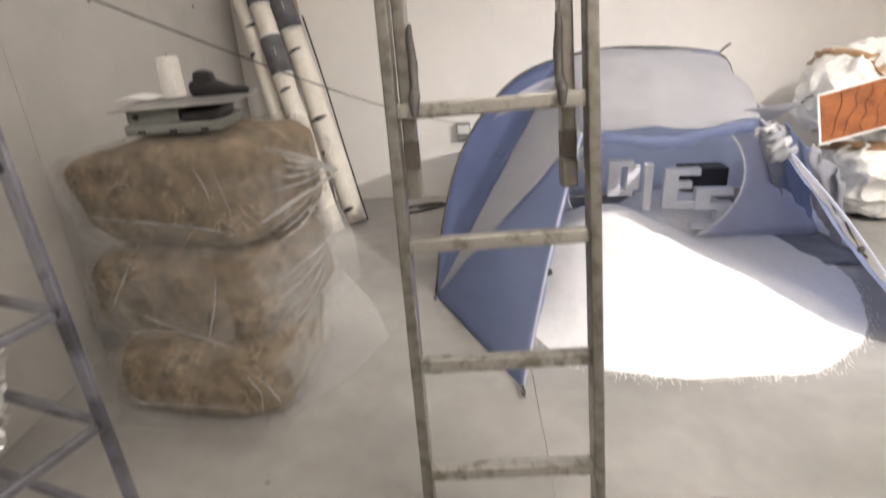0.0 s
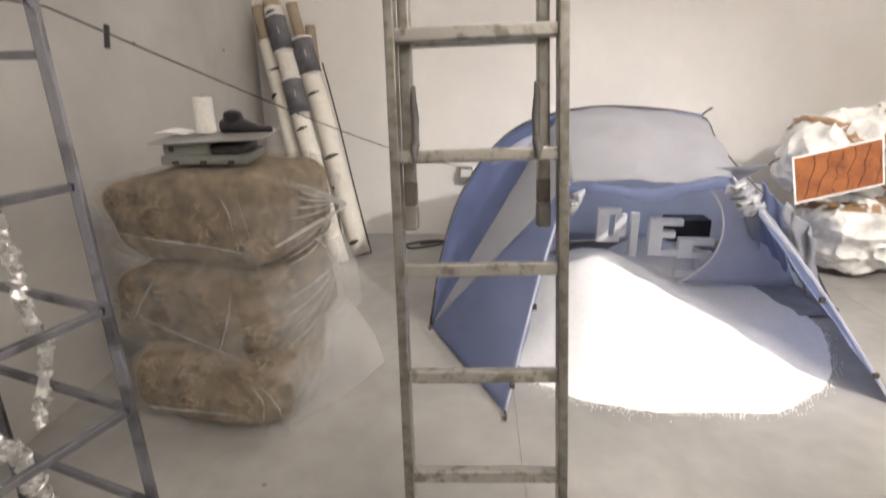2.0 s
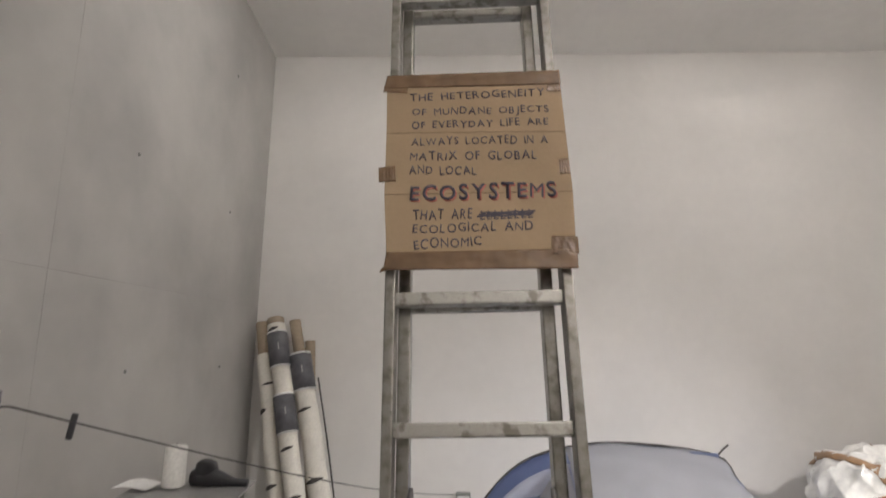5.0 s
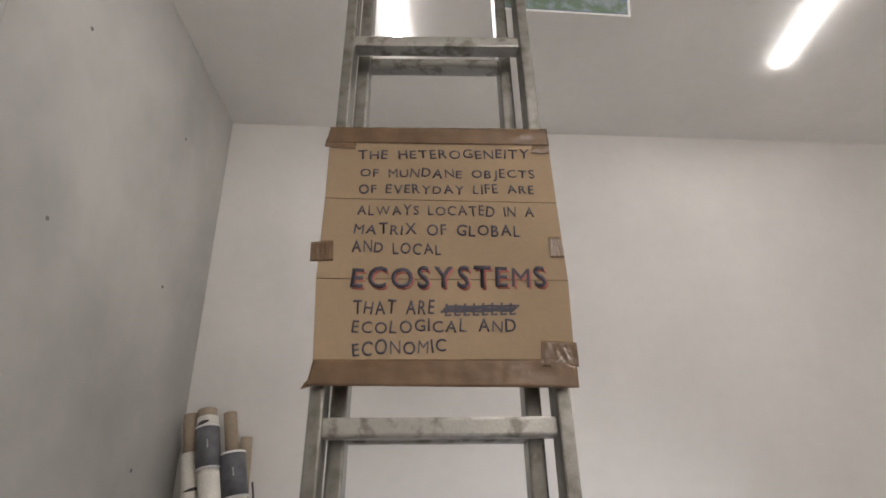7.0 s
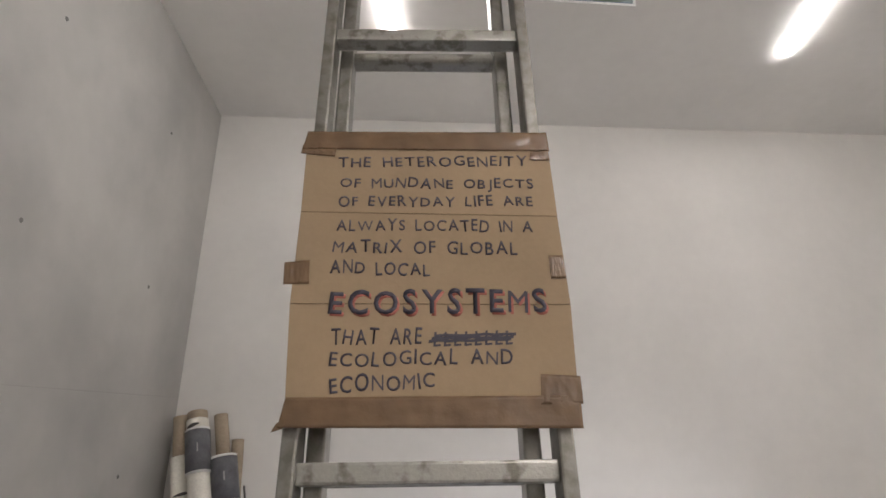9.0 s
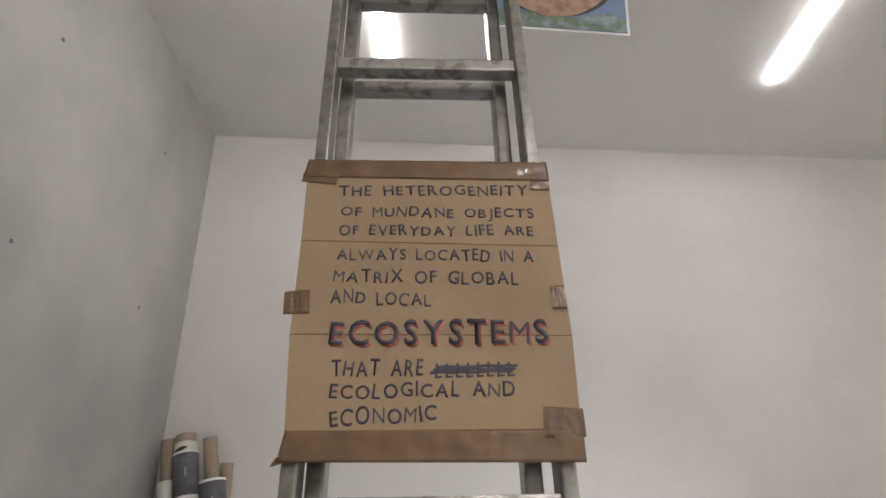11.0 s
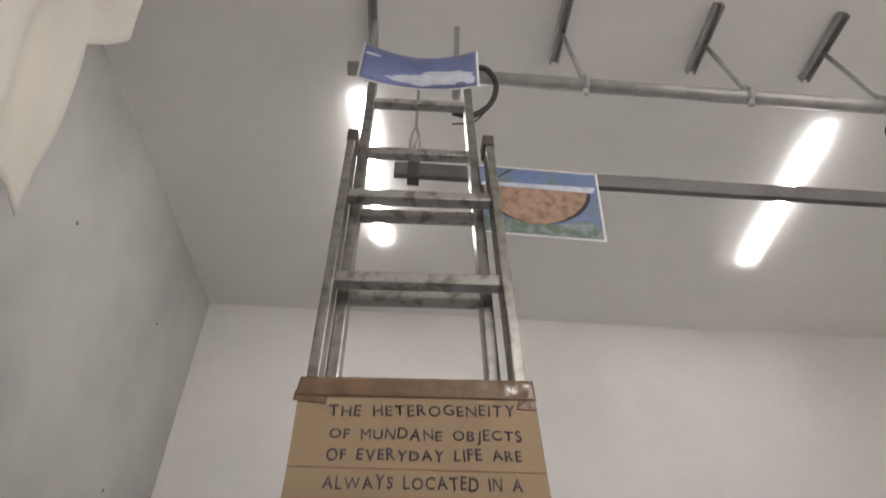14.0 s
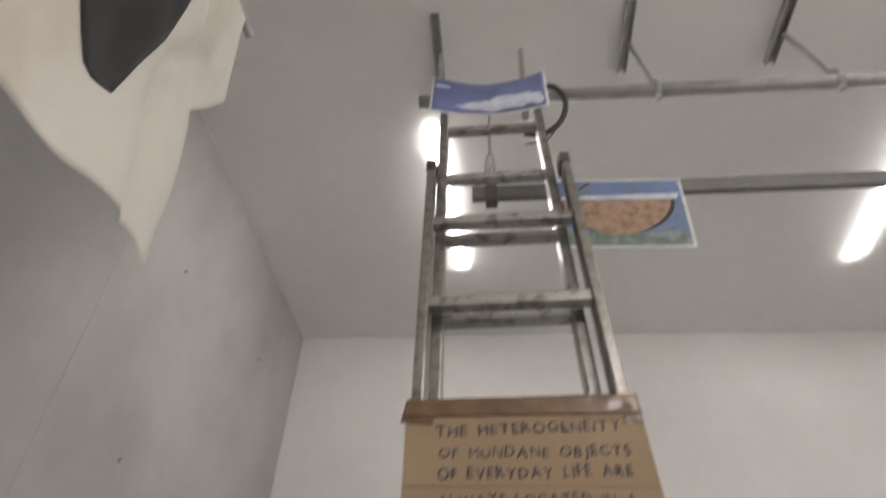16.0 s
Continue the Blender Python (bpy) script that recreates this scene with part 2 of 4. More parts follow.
def tube(points, radius, sides=8, bm=None, caps=True, wobble=0.0, rng=None):
    """A round bar along points; radius: a number, or one a point."""
    bm = bm or bmesh.new()
    pts = [Vector(p) for p in points]
    rings, up = [], None
    for i, p in enumerate(pts):
        d = (pts[min(i + 1, len(pts) - 1)] - pts[max(i - 1, 0)]).normalized()
        if up is None or abs(d.dot(up)) > 0.98:
            up = Vector((0, 0, 1)) if abs(d.z) < 0.9 else Vector((0, 1, 0))
        a = d.cross(up).normalized()
        b = a.cross(d).normalized()
        up = b
        r = radius[i] if isinstance(radius, (list, tuple)) else radius
        ring = []
        for k in range(sides):
            w = 2 * math.pi * k / sides
            rr = r * (1 + (rng.uniform(-wobble, wobble) if rng else 0))
            ring.append(bm.verts.new(p + (a * math.cos(w) + b * math.sin(w)) * rr))
        rings.append(ring)
    for r0, r1 in zip(rings, rings[1:]):
        for k in range(sides):
            bm.faces.new((r0[k], r0[(k + 1) % sides], r1[(k + 1) % sides], r1[k]))
    if caps:
        bm.faces.new(rings[0][::-1])
        bm.faces.new(rings[-1])
    bmesh.ops.recalc_face_normals(bm, faces=bm.faces[:])
    return bm


def curve_points(pts, n=12):
    """A smooth line through pts."""
    pts = [Vector(p) for p in pts]
    ext = [2 * pts[0] - pts[1], *pts, 2 * pts[-1] - pts[-2]]
    out = []
    for i in range(1, len(ext) - 2):
        p0, p1, p2, p3 = ext[i - 1:i + 3]
        for k in range(n):
            t = k / n
            out.append(0.5 * ((2 * p1) + (p2 - p0) * t + (2 * p0 - 5 * p1 + 4 * p2 - p3) * t * t + (3 * p1 - p0 - 3 * p2 + p3) * t ** 3))
    return out + [pts[-1]]


def plate(poly, thick, m=None):
    """A flat polygon (x, y) given thickness along z, laid into the world by m."""
    bm = bmesh.new()
    lo = [bm.verts.new((x, y, 0)) for x, y in poly]
    hi = [bm.verts.new((x, y, thick)) for x, y in poly]
    bm.faces.new(lo[::-1])
    bm.faces.new(hi)
    for i in range(len(poly)):
        j = (i + 1) % len(poly)
        bm.faces.new((lo[i], lo[j], hi[j], hi[i]))
    bmesh.ops.recalc_face_normals(bm, faces=bm.faces[:])
    if m is not None:
        bmesh.ops.transform(bm, matrix=m, verts=bm.verts)
    return bm


def sheet(fn, nu, nv, thick=0.0):
    """A grid of points fn(u, v), u and v from 0 to 1, with thickness."""
    bm = bmesh.new()
    g = [[bm.verts.new(fn(i / nu, j / nv)) for j in range(nv + 1)] for i in range(nu + 1)]
    for i in range(nu):
        for j in range(nv):
            bm.faces.new((g[i][j], g[i + 1][j], g[i + 1][j + 1], g[i][j + 1]))
    bmesh.ops.remove_doubles(bm, verts=bm.verts[:], dist=1e-5)
    bmesh.ops.recalc_face_normals(bm, faces=bm.faces[:])
    if thick:
        bmesh.ops.solidify(bm, geom=bm.faces[:], thickness=thick)
    return bm


def lump(lo, hi, cuts, rough, freq, seed, sharp=5.0):
    """A soft box between lo and hi with an uneven skin."""
    bm = bmesh.new()
    bmesh.ops.create_cube(bm, size=2)
    bmesh.ops.subdivide_edges(bm, edges=bm.edges[:], cuts=cuts, use_grid_fill=True)
    c = Vector([(a + b) / 2 for a, b in zip(lo, hi)])
    h = Vector([(b - a) / 2 for a, b in zip(lo, hi)])
    for v in bm.verts:
        d = v.co.copy()
        k = (abs(d.x) ** sharp + abs(d.y) ** sharp + abs(d.z) ** sharp) ** (1 / sharp)
        d /= k
        p = Vector((d.x * h.x, d.y * h.y, d.z * h.z))
        n = noise.fractal(p * freq + Vector((seed * 7.1, seed * 3.3, seed)), 0.8, 2.0, 4)
        v.co = c + p + p.normalized() * n * rough
    return bm


def upright(origin, axis):
    """A frame whose z runs along axis and whose -y looks towards the room."""
    z = Vector(axis).normalized()
    x = (Vector((1, 0.25, 0)) - z * z.dot(Vector((1, 0.25, 0)))).normalized()
    m = Matrix((x, z.cross(x), z)).transposed().to_4x4()
    m.translation = origin
    return m


# ---- room ----
floor = tagged(new("floor"), "grey painted concrete floor with stains and joints", kind="structure")
box_under = part("floor_bed", box((LEFT - 0.2, FRONT - 0.2, -0.25), (RIGHT + 0.2, BACK + 0.2, -0.006)), JOINT, floor)
xs, ys = [LEFT, 0.42, 2.4, RIGHT], [FRONT, -0.9, 0.915, 2.8, BACK]
for i in range(3):
    for j in range(4):
        part("floor_slab", box((xs[i] + 0.0006, ys[j] + 0.0007, -0.1), (xs[i + 1] - 0.0006, ys[j + 1] - 0.0007, 0), 0.0008), FLOOR, floor)

structure("wall_north", box((LEFT - 0.2, BACK, -0.2), (RIGHT + 0.2, BACK + 0.2, 4.4)), WALL_WHITE, "white painted back wall")
structure("wall_east", box((RIGHT, FRONT, -0.2), (RIGHT + 0.2, BACK, 4.9)), WALL_WHITE, "white painted wall")
structure("wall_south", box((LEFT - 0.2, FRONT - 0.2, -0.2), (RIGHT + 0.2, FRONT, 4.9)), WALL_WHITE, "white painted wall")
wall_west = structure("wall_west", box((LEFT - 0.2, FRONT, -0.2), (LEFT - 0.012, BACK, 4.9)), JOINT, "pale grey concrete panel wall with tie holes")
py, pz = [FRONT, -0.7, 1.765, BACK], [0.0, 1.79, 4.75]
for i in range(3):
    for j in range(2):
        part("panel", box((LEFT - 0.03, py[i] + 0.0008, pz[j] + 0.0003), (LEFT, py[i + 1] - 0.0008, pz[j + 1] - 0.0003), 0.0006), WALL_GREY, wall_west)
for y, z in ((2.23, 2.40), (3.25, 2.37), (2.31, 1.39), (3.28, 1.38), (1.30, 1.40), (1.30, 2.42), (2.2, 3.3), (3.2, 3.3), (1.44, 1.70), (2.19, 0.4)):
    bm = bmesh.new()
    bmesh.ops.create_cone(bm, cap_ends=True, segments=14, radius1=0.011, radius2=0.008, depth=0.004, matrix=pose(LEFT + 0.001, y, z, 0, 90, 0))
    part("tie_hole", bm, JOINT, wall_west)
bm = plate([(LEFT - 0.2, 0), (RIGHT + 0.2, 0), (RIGHT + 0.2, 1), (LEFT - 0.2, 1)], 0.2)
for v in bm.verts:
    y = FRONT - 0.2 if v.co.y < 0.5 else BACK + 0.2
    v.co = Vector((v.co.x, y, ceil_z(y) + v.co.z))
structure("ceiling", bm, CEILING, "pale painted sloping ceiling")

# stains on the floor
def stain(cx, cy, rx, ry, turn, seed):
    rng = random.Random(seed)
    poly = []
    for k in range(28):
        w = 2 * math.pi * k / 28
        r = 1 + 0.35 * noise.noise(Vector((math.cos(w) * 1.5, math.sin(w) * 1.5, seed))) + rng.uniform(-0.08, 0.08)
        poly.append((rx * r * math.cos(w), ry * r * math.sin(w)))
    return part("stain", plate(poly, 0.0012, pose(cx, cy, 0, 0, 0, turn)), STAIN, floor)


stain(-0.155, 0.89, 0.075, 0.014, 62, 1)
stain(0.88, 0.93, 0.075, 0.035, -10, 2)
stain(1.13, 0.945, 0.02, 0.012, 0, 3)
stain(-0.42, 1.05, 0.008, 0.006, 0, 4)

# ---- ladder ----
LEAN_Y, LEAN_X, FOOT = 0.1635, -0.0325, Vector((0.294, 0.774, 0.0))
AX = Vector((LEAN_X, LEAN_Y, 1)).normalized()
LAT = (Vector((1, 0, 0)) - AX * AX.x).normalized()
DEEP = AX.cross(LAT).normalized()
LADDER = Matrix((LAT, DEEP, AX)).transposed().to_4x4()
LADDER.translation = FOOT


def stile(x, y, s0, s1, w, d):
    """A hollow channel stile: two flanges and a web."""
    bm = box((x - w / 2, y - d / 2, s0), (x + w / 2, y + d / 2, s1), 0.004)
    return bm


ladder = thing("extension_ladder", "scuffed aluminium two-part extension ladder standing upright on the floor", "ladder", m=LADDER)
W1, W2, Y2, OFF = 0.419, 0.360, 0.064, -0.006
for sx in (-1, 1):
    outer = part("stile", stile(sx * (W1 / 2 - 0.012), 0, 0.05, 3.03, 0.024, 0.058), ALU, ladder)
    fly = part("stile", stile(sx * (W2 / 2 - 0.014) + OFF, Y2, 0.97, 3.58, 0.028, 0.052), ALU, ladder)
    part("foot", box((sx * (W1 / 2 - 0.014) - 0.019, -0.036, 0.0), (sx * (W1 / 2 - 0.014) + 0.019, 0.036, 0.085), 0.008), RUBBER, outer, "black rubber foot")
    part("end_cap", box((sx * (W2 / 2 - 0.014) + OFF - 0.016, Y2 - 0.031, 0.915), (sx * (W2 / 2 - 0.014) + OFF + 0.016, Y2 + 0.031, 0.975), 0.006), CAPGREY, fly, "worn grey end cap")
    part("wear_band", box((sx * (W2 / 2 - 0.014) + OFF - 0.0145, Y2 - 0.0285, 0.976), (sx * (W2 / 2 - 0.014) + OFF + 0.0145, Y2 + 0.0285, 1.035), 0.003), DARK, fly, "dark brown band")
    part("end_cap", box((sx * (W1 / 2 - 0.014) - 0.0165, -0.032, 3.0), (sx * (W1 / 2 - 0.014) + 0.0165, 0.032, 3.05), 0.006), DARK, outer, "dark plastic end cap")
    hx = sx * (W2 / 2 - 0.036) + OFF
    hook = tube(curve_points([(hx, -0.024, 1.085), (hx, -0.022, 1.115), (hx, 0.004, 1.135), (hx, 0.018, 1.19), (hx + sx * 0.002, 0.010, 1.235), (hx, 0.016, 1.262)], 5), [0.006, 0.007, 0.008, 0.009, 0.010, 0.011, 0.012, 0.012, 0.012, 0.011, 0.010, 0.009, 0.009, 0.009, 0.010, 0.010, 0.009, 0.009, 0.009, 0.008, 0.008, 0.007, 0.007, 0.006, 0.005, 0.004], 8)
    part("hook", hook, BARMAT, fly, "steel locking hook", True)
for k in range(10):
    s = 0.2735 + 0.2717 * k + 0.00085 * k * k
    part("rung", box((-W1 / 2 + 0.02, -0.017, s - 0.0155), (W1 / 2 - 0.02, 0.017, s + 0.0155), 0.005), ALU_LIGHT, ladder)
for k in range(3, 13):
    s = min(0.2735 + 0.2717 * k + 0.00085 * k * k, 0.2625 + 0.2803 * k)
    if s < 3.56:
        part("rung", box((-W2 / 2 + 0.018 + OFF, Y2 - 0.015, s - 0.0145), (W2 / 2 - 0.018 + OFF, Y2 + 0.015, s + 0.0145), 0.005), ALU_LIGHT, ladder)

# ---- cardboard sign ----
SIN, COS = math.sin(radians(9.3)), math.cos(radians(9.3))
SIGN = Matrix(((1, 0, 0, 0), (0, SIN, -COS, 1.008), (0, COS, SIN, 1.70), (0, 0, 0, 1)))
sign = thing("cardboard_sign", "brown cardboard sign with black handwriting taped to the ladder", "sign", m=SIGN)
folds = [(0.036, -0.002, 0.455, 0.006), (0.0205, 0.172, 0.4555, 0.182), (0.0165, 0.335, 0.4465, 0.3395), (0.009, 0.497, 0.4385, 0.510)]
for a, b in zip(folds, folds[1:]):
    part("board", plate([(a[0], a[1] + 0.0006), (a[2], a[3] + 0.0006), (b[2], b[3] - 0.0006), (b[0], b[1] - 0.0006)], 0.005), CARD, sign)
part("backing", plate([(0.04, 0.004), (0.45, 0.01), (0.435, 0.50), (0.014, 0.49)], 0.002, pose(0, 0, -0.0022)), CARD, sign)
for poly in ([(0.028, -0.012), (0.458, -0.004), (0.457, 0.042), (0.034, 0.030)], [(0.004, 0.462), (0.442, 0.472), (0.4385, 0.513), (0.009, 0.500)],
             [(0.002, 0.452), (0.062, 0.448), (0.064, 0.470), (0.004, 0.472)], [(0.006, 0.203), (0.046, 0.206), (0.042, 0.247), (0.003, 0.241)],
             [(0.428, 0.225), (0.452, 0.226), (0.449, 0.266), (0.426, 0.265)], [(0.400, 0.028), (0.461, 0.030), (0.460, 0.070), (0.402, 0.072)], [(0.020, -0.018), (0.036, -0.013), (0.038, 0.0), (0.026, -0.006)],
             [(0.405, 0.452), (0.441, 0.452), (0.440, 0.472), (0.408, 0.471)]):
    tp = sheet(lambda u, v, q=poly: Vector((q[0][0] * (1 - u) * (1 - v) + q[1][0] * u * (1 - v) + q[2][0] * u * v + q[3][0] * (1 - u) * v,
                                            q[0][1] * (1 - u) * (1 - v) + q[1][1] * u * (1 - v) + q[2][1] * u * v + q[3][1] * (1 - u) * v,
                                            0.0064 + 0.0011 * noise.noise(Vector((u * 70 * (q[1][0] - q[0][0]), v * 2, q[0][0] * 50))) + 0.0008 * noise.noise(Vector((u * 9, v * 5, q[0][1] * 50))))), 90, 8, 0.0004)
    part("tape", tp, TAPE, sign, "glossy brown parcel tape", True)


def letters(text, x0, x1, v0, v1, cap, mat, name, z=0.0054, weight=0.010, seed=0, jitter=1.0, shift=(0, 0)):
    """A hand-lettered line from (x0, v0) to (x1, v1) with capitals cap high, each letter a little askew."""
    rng = random.Random(seed)
    glyphs, at = [], 0.0
    for ch in text:
        if ch == " ":
            at += 0.55
            continue
        cu = bpy.data.curves.new("glyph", "FONT")
        cu.body, cu.size, cu.offset, cu.resolution_u = ch, 1.0, weight * (0 if ch in "MNW" else 1), 3
        ob = bpy.data.objects.new("glyph", cu)
        scene.collection.objects.link(ob)
        bpy.context.view_layer.update()
        me = bpy.data.meshes.new_from_object(ob.evaluated_get(bpy.context.evaluated_depsgraph_get()))
        bpy.data.objects.remove(ob)
        vx = [v.co.x for v in me.vertices]
        w = max(vx) - min(vx)
        glyphs.append((me, at - min(vx), w))
        at += w + 0.16
    total = at - 0.16
    out, ang = bmesh.new(), math.atan2(v1 - v0, x1 - x0)
    length = math.hypot(x1 - x0, v1 - v0)
    for me, off, w in glyphs:
        g = bmesh.new()
        g.from_mesh(me)
        bpy.data.meshes.remove(me)
        hgt = cap / 0.70 * rng.uniform(1 - 0.08 * jitter, 1 + 0.08 * jitter)
        turn, lift = rng.uniform(-4, 4) * jitter, rng.uniform(-0.0012, 0.0012) * jitter
        for v in g.verts:
            v.co = Vector(((v.co.x + off) * length / total, v.co.y * hgt + lift, 0))
        cx = (off + w / 2) * length / total
        bmesh.ops.rotate(g, verts=g.verts, cent=(cx, cap / 2, 0), matrix=Matrix.Rotation(radians(turn), 3, "Z"))
        r = bmesh.ops.extrude_face_region(g, geom=g.faces[:])
        for e in r["geom"]:
            if isinstance(e, bmesh.types.BMVert):
                e.co.z += 0.0005
        tmp = bpy.data.meshes.new("tmp")
        g.to_mesh(tmp)
        g.free()
        out.from_mesh(tmp)
        bpy.data.meshes.remove(tmp)
    bmesh.ops.transform(out, matrix=pose(x0 + shift[0], v0 + shift[1], z) @ Matrix.Rotation(ang, 4, "Z"), verts=out.verts)
    return part(name, out, mat, sign)


LINES = (("THE HETEROGENEITY", 0.070, 0.401, 0.426, 0.440, 0.020), ("OF MUNDANE OBJECTS", 0.077, 0.409, 0.385, 0.3935, 0.019),
         ("OF EVERYDAY LIFE ARE", 0.0775, 0.406, 0.348, 0.358, 0.019), ("ALWAYS LOCATED IN A", 0.079, 0.4035, 0.302, 0.308, 0.021),
         ("MATRIX OF GLOBAL", 0.077, 0.376, 0.262, 0.2655, 0.021), ("AND LOCAL", 0.076, 0.234, 0.224, 0.2250, 0.022),
         ("THAT ARE", 0.090, 0.2256, 0.109, 0.1125, 0.024), ("ECOLOGICAL AND", 0.091, 0.362, 0.0765, 0.087, 0.022), ("ECONOMIC", 0.095, 0.247, 0.038, 0.0485, 0.023))
for n, (text, x0, x1, v0, v1, cap) in enumerate(LINES):
    letters(text, x0, x1, v0, v1, cap, INK, "lettering", seed=n, weight=0.007 + 0.002 * (n % 3), jitter=1.5)
letters("ECOSYSTEMS", 0.0814, 0.4176, 0.158, 0.168, 0.038, REDINK, "lettering", z=0.0052, weight=0.024, seed=31, jitter=1.1, shift=(0.0032, -0.0032))
letters("ECOSYSTEMS", 0.0814, 0.4176, 0.158, 0.168, 0.038, INK, "lettering", z=0.0058, weight=0.020, seed=31, jitter=1.1)
rng = random.Random(8)
for k in range(3):
    v = 0.1155 + 0.0042 * k
    pts = [(0.236 + 0.004 * k + 0.124 * i / 8, v + 0.006 * i / 8 + rng.uniform(-0.001, 0.001)) for i in range(9)]
    part("scribble", plate(pts + [(x, y + 0.0042) for x, y in pts[::-1]], 0.0006, pose(0, 0, 0.0054 + 0.0002 * k)), INK, sign, "crossed-out word")
for k in range(8):
    x, y = 0.243 + 0.0155 * k, 0.1095 + 0.0008 * k
    part("scribble", plate([(x, y), (x + 0.0035, y), (x + 0.0045, y + 0.021 + rng.uniform(0, 0.003)), (x + 0.001, y + 0.022)], 0.0006, pose(0, 0, 0.0052)), INK, sign, "crossed-out word")
    part("scribble", plate([(x + 0.003, y), (x + 0.011, y + 0.001), (x + 0.011, y + 0.004), (x + 0.003, y + 0.003)], 0.0006, pose(0, 0, 0.0052)), INK, sign, "crossed-out word")

# ---- tent ----
M0, M1 = Vector((0.03, 2.22, 0.0)), Vector((2.22, 2.52, 0.0))
TIPL, TIPR = Vector((0.375, 1.46, 0.01)), Vector((1.90, 1.60, 0.01))
LIPL, LIPR = Vector((0.665, 2.05, 0.79)), Vector((1.36, 2.06, 0.815))


ARCH = curve_points([M0, (0.075, 2.42, 0.30), (0.165, 2.58, 0.585), (0.312, 2.70, 0.80), (0.50, 2.75, 0.96), (0.76, 2.75, 1.04), (1.04, 2.75, 1.058), (1.45, 2.75, 1.01), (1.55, 2.74, 0.885), (1.67, 2.71, 0.745), (1.84, 2.66, 0.57), (2.03, 2.60, 0.34), M1], 16)


def mid_arch(u):
    """The main pole, from one ground corner over the top to the other."""
    k = min(max(u, 0), 1) * (len(ARCH) - 1)
    i = min(int(k), len(ARCH) - 2)
    return ARCH[i].lerp(ARCH[i + 1], k - i)


def back_arch(u):
    w = math.pi * u
    return Vector((0.30, 3.62, 0)).lerp(Vector((2.15, 3.70, 0)), 0.5 - 0.5 * math.cos(w)) + Vector((0, 0.03 * math.sin(w), 0.012))


def lip(u):
    """The front edge of the roof, sagging a little between its ends."""
    return LIPL.lerp(LIPR, u) + Vector((0, -0.02 * math.sin(math.pi * u), 0.012 * math.sin(math.pi * 3 * u) - 0.02 * math.sin(math.pi * u)))


def tri(a, b, c, bulge, edge=None):
    """A cloth triangle a-b-c, fanned from a; edge(u): the far edge from b to c in place of a straight one."""
    n = (b - a).cross(c - a).normalized()

    def fn(u, v):
        far = edge(u) if edge else b.lerp(c, u)
        p = a.lerp(far, v)
        k = 4 * u * (1 - u) * v * (1 - v) * 4
        return p + n * (bulge * k + 0.010 * noise.noise(Vector((p.x * 5, p.y * 5, p.z * 11))) + 0.004 * noise.noise(p * 17))
    return sheet(fn, 20, 20, 0.002)


tent = thing("dome_tent", "open blue and grey dome tent heaped with white granules", "tent")
UG, UH = 0.40, 0.68
part("wing_panel", tri(M0, TIPL, LIPL, -0.015), TENT_BLUE, tent, "blue cloth wing", True)
part("side_panel", tri(M0, LIPL, mid_arch(UG), 0.02), TENT_GREY, tent, "grey cloth panel", True)
part("side_panel", tri(M0, mid_arch(UG), mid_arch(0.2), 0.0, lambda u: mid_arch(0.04 + (UG - 0.04) * (1 - u))), TENT_BLUE, tent, "blue cloth panel", True)
part("roof_panel", sheet(lambda u, v: lip(u).lerp(mid_arch(UG + (UH - UG) * u), v) + Vector((0, 0, 0.05 * math.sin(math.pi * v) + 0.04 * max(0, 1 - abs(u - 0.42) / 0.26 - 1.3 * v) + 0.012 * noise.noise(Vector((u * 6, v * 6, 3))))), 30, 20, 0.002), TENT_GREY, tent, "grey cloth roof", True)
part("wing_panel", tri(M1, LIPR, TIPR, -0.015), TENT_BLUE, tent, "blue cloth wing", True)
part("side_panel", tri(M1, mid_arch(UH), LIPR, 0.02), TENT_GREY, tent, "grey cloth panel", True)
part("side_panel", tri(M1, mid_arch(0.8), mid_arch(UH), 0.0, lambda u: mid_arch(UH + (0.96 - UH) * (1 - u))), TENT_GREY, tent, "grey cloth panel", True)
part("back_panel", sheet(lambda u, v: mid_arch(u).lerp(back_arch(u), v) + Vector((0, 0, 0.26 * math.sin(math.pi * v) * math.sin(math.pi * u))), 40, 20, 0.002), TENT_BACK, tent, "blue cloth back", True)
for pts in ([TIPL, TIPL.lerp(LIPL, 0.5) + Vector((-0.01, -0.01, 0.03)), LIPL], [TIPR, TIPR.lerp(LIPR, 0.5) + Vector((0.01, -0.01, 0.03)), LIPR]):
    part("hem", tube(curve_points(pts), 0.006, 6), TENT_INNER, tent, "pale piping along the open edge", True)
part("pole", tube([mid_arch(i / 40) + Vector((0, 0, 0.004)) for i in range(41)], 0.006, 6), CORD, tent, smooth=True)
for tip in (TIPL, TIPR, M0, M1):
    part("peg_loop", tube(curve_points([tip + Vector((0, 0, 0.012)), tip + Vector((0.004, -0.03, 0.008)), tip + Vector((0.0, -0.05, 0.004)), tip + Vector((-0.006, -0.03, 0.008))], 5), 0.004, 6), CORD, tent, "dark peg loop")
for edge in ((TIPL, LIPL), (TIPR, LIPR)):
    for k in (0.10, 0.42):
        c = edge[0].lerp(edge[1], k)
        part("toggle", box((c.x - 0.010, c.y - 0.012, c.z), (c.x + 0.010, c.y + 0.006, c.z + 0.022), 0.003), CORD, tent, "black toggle")
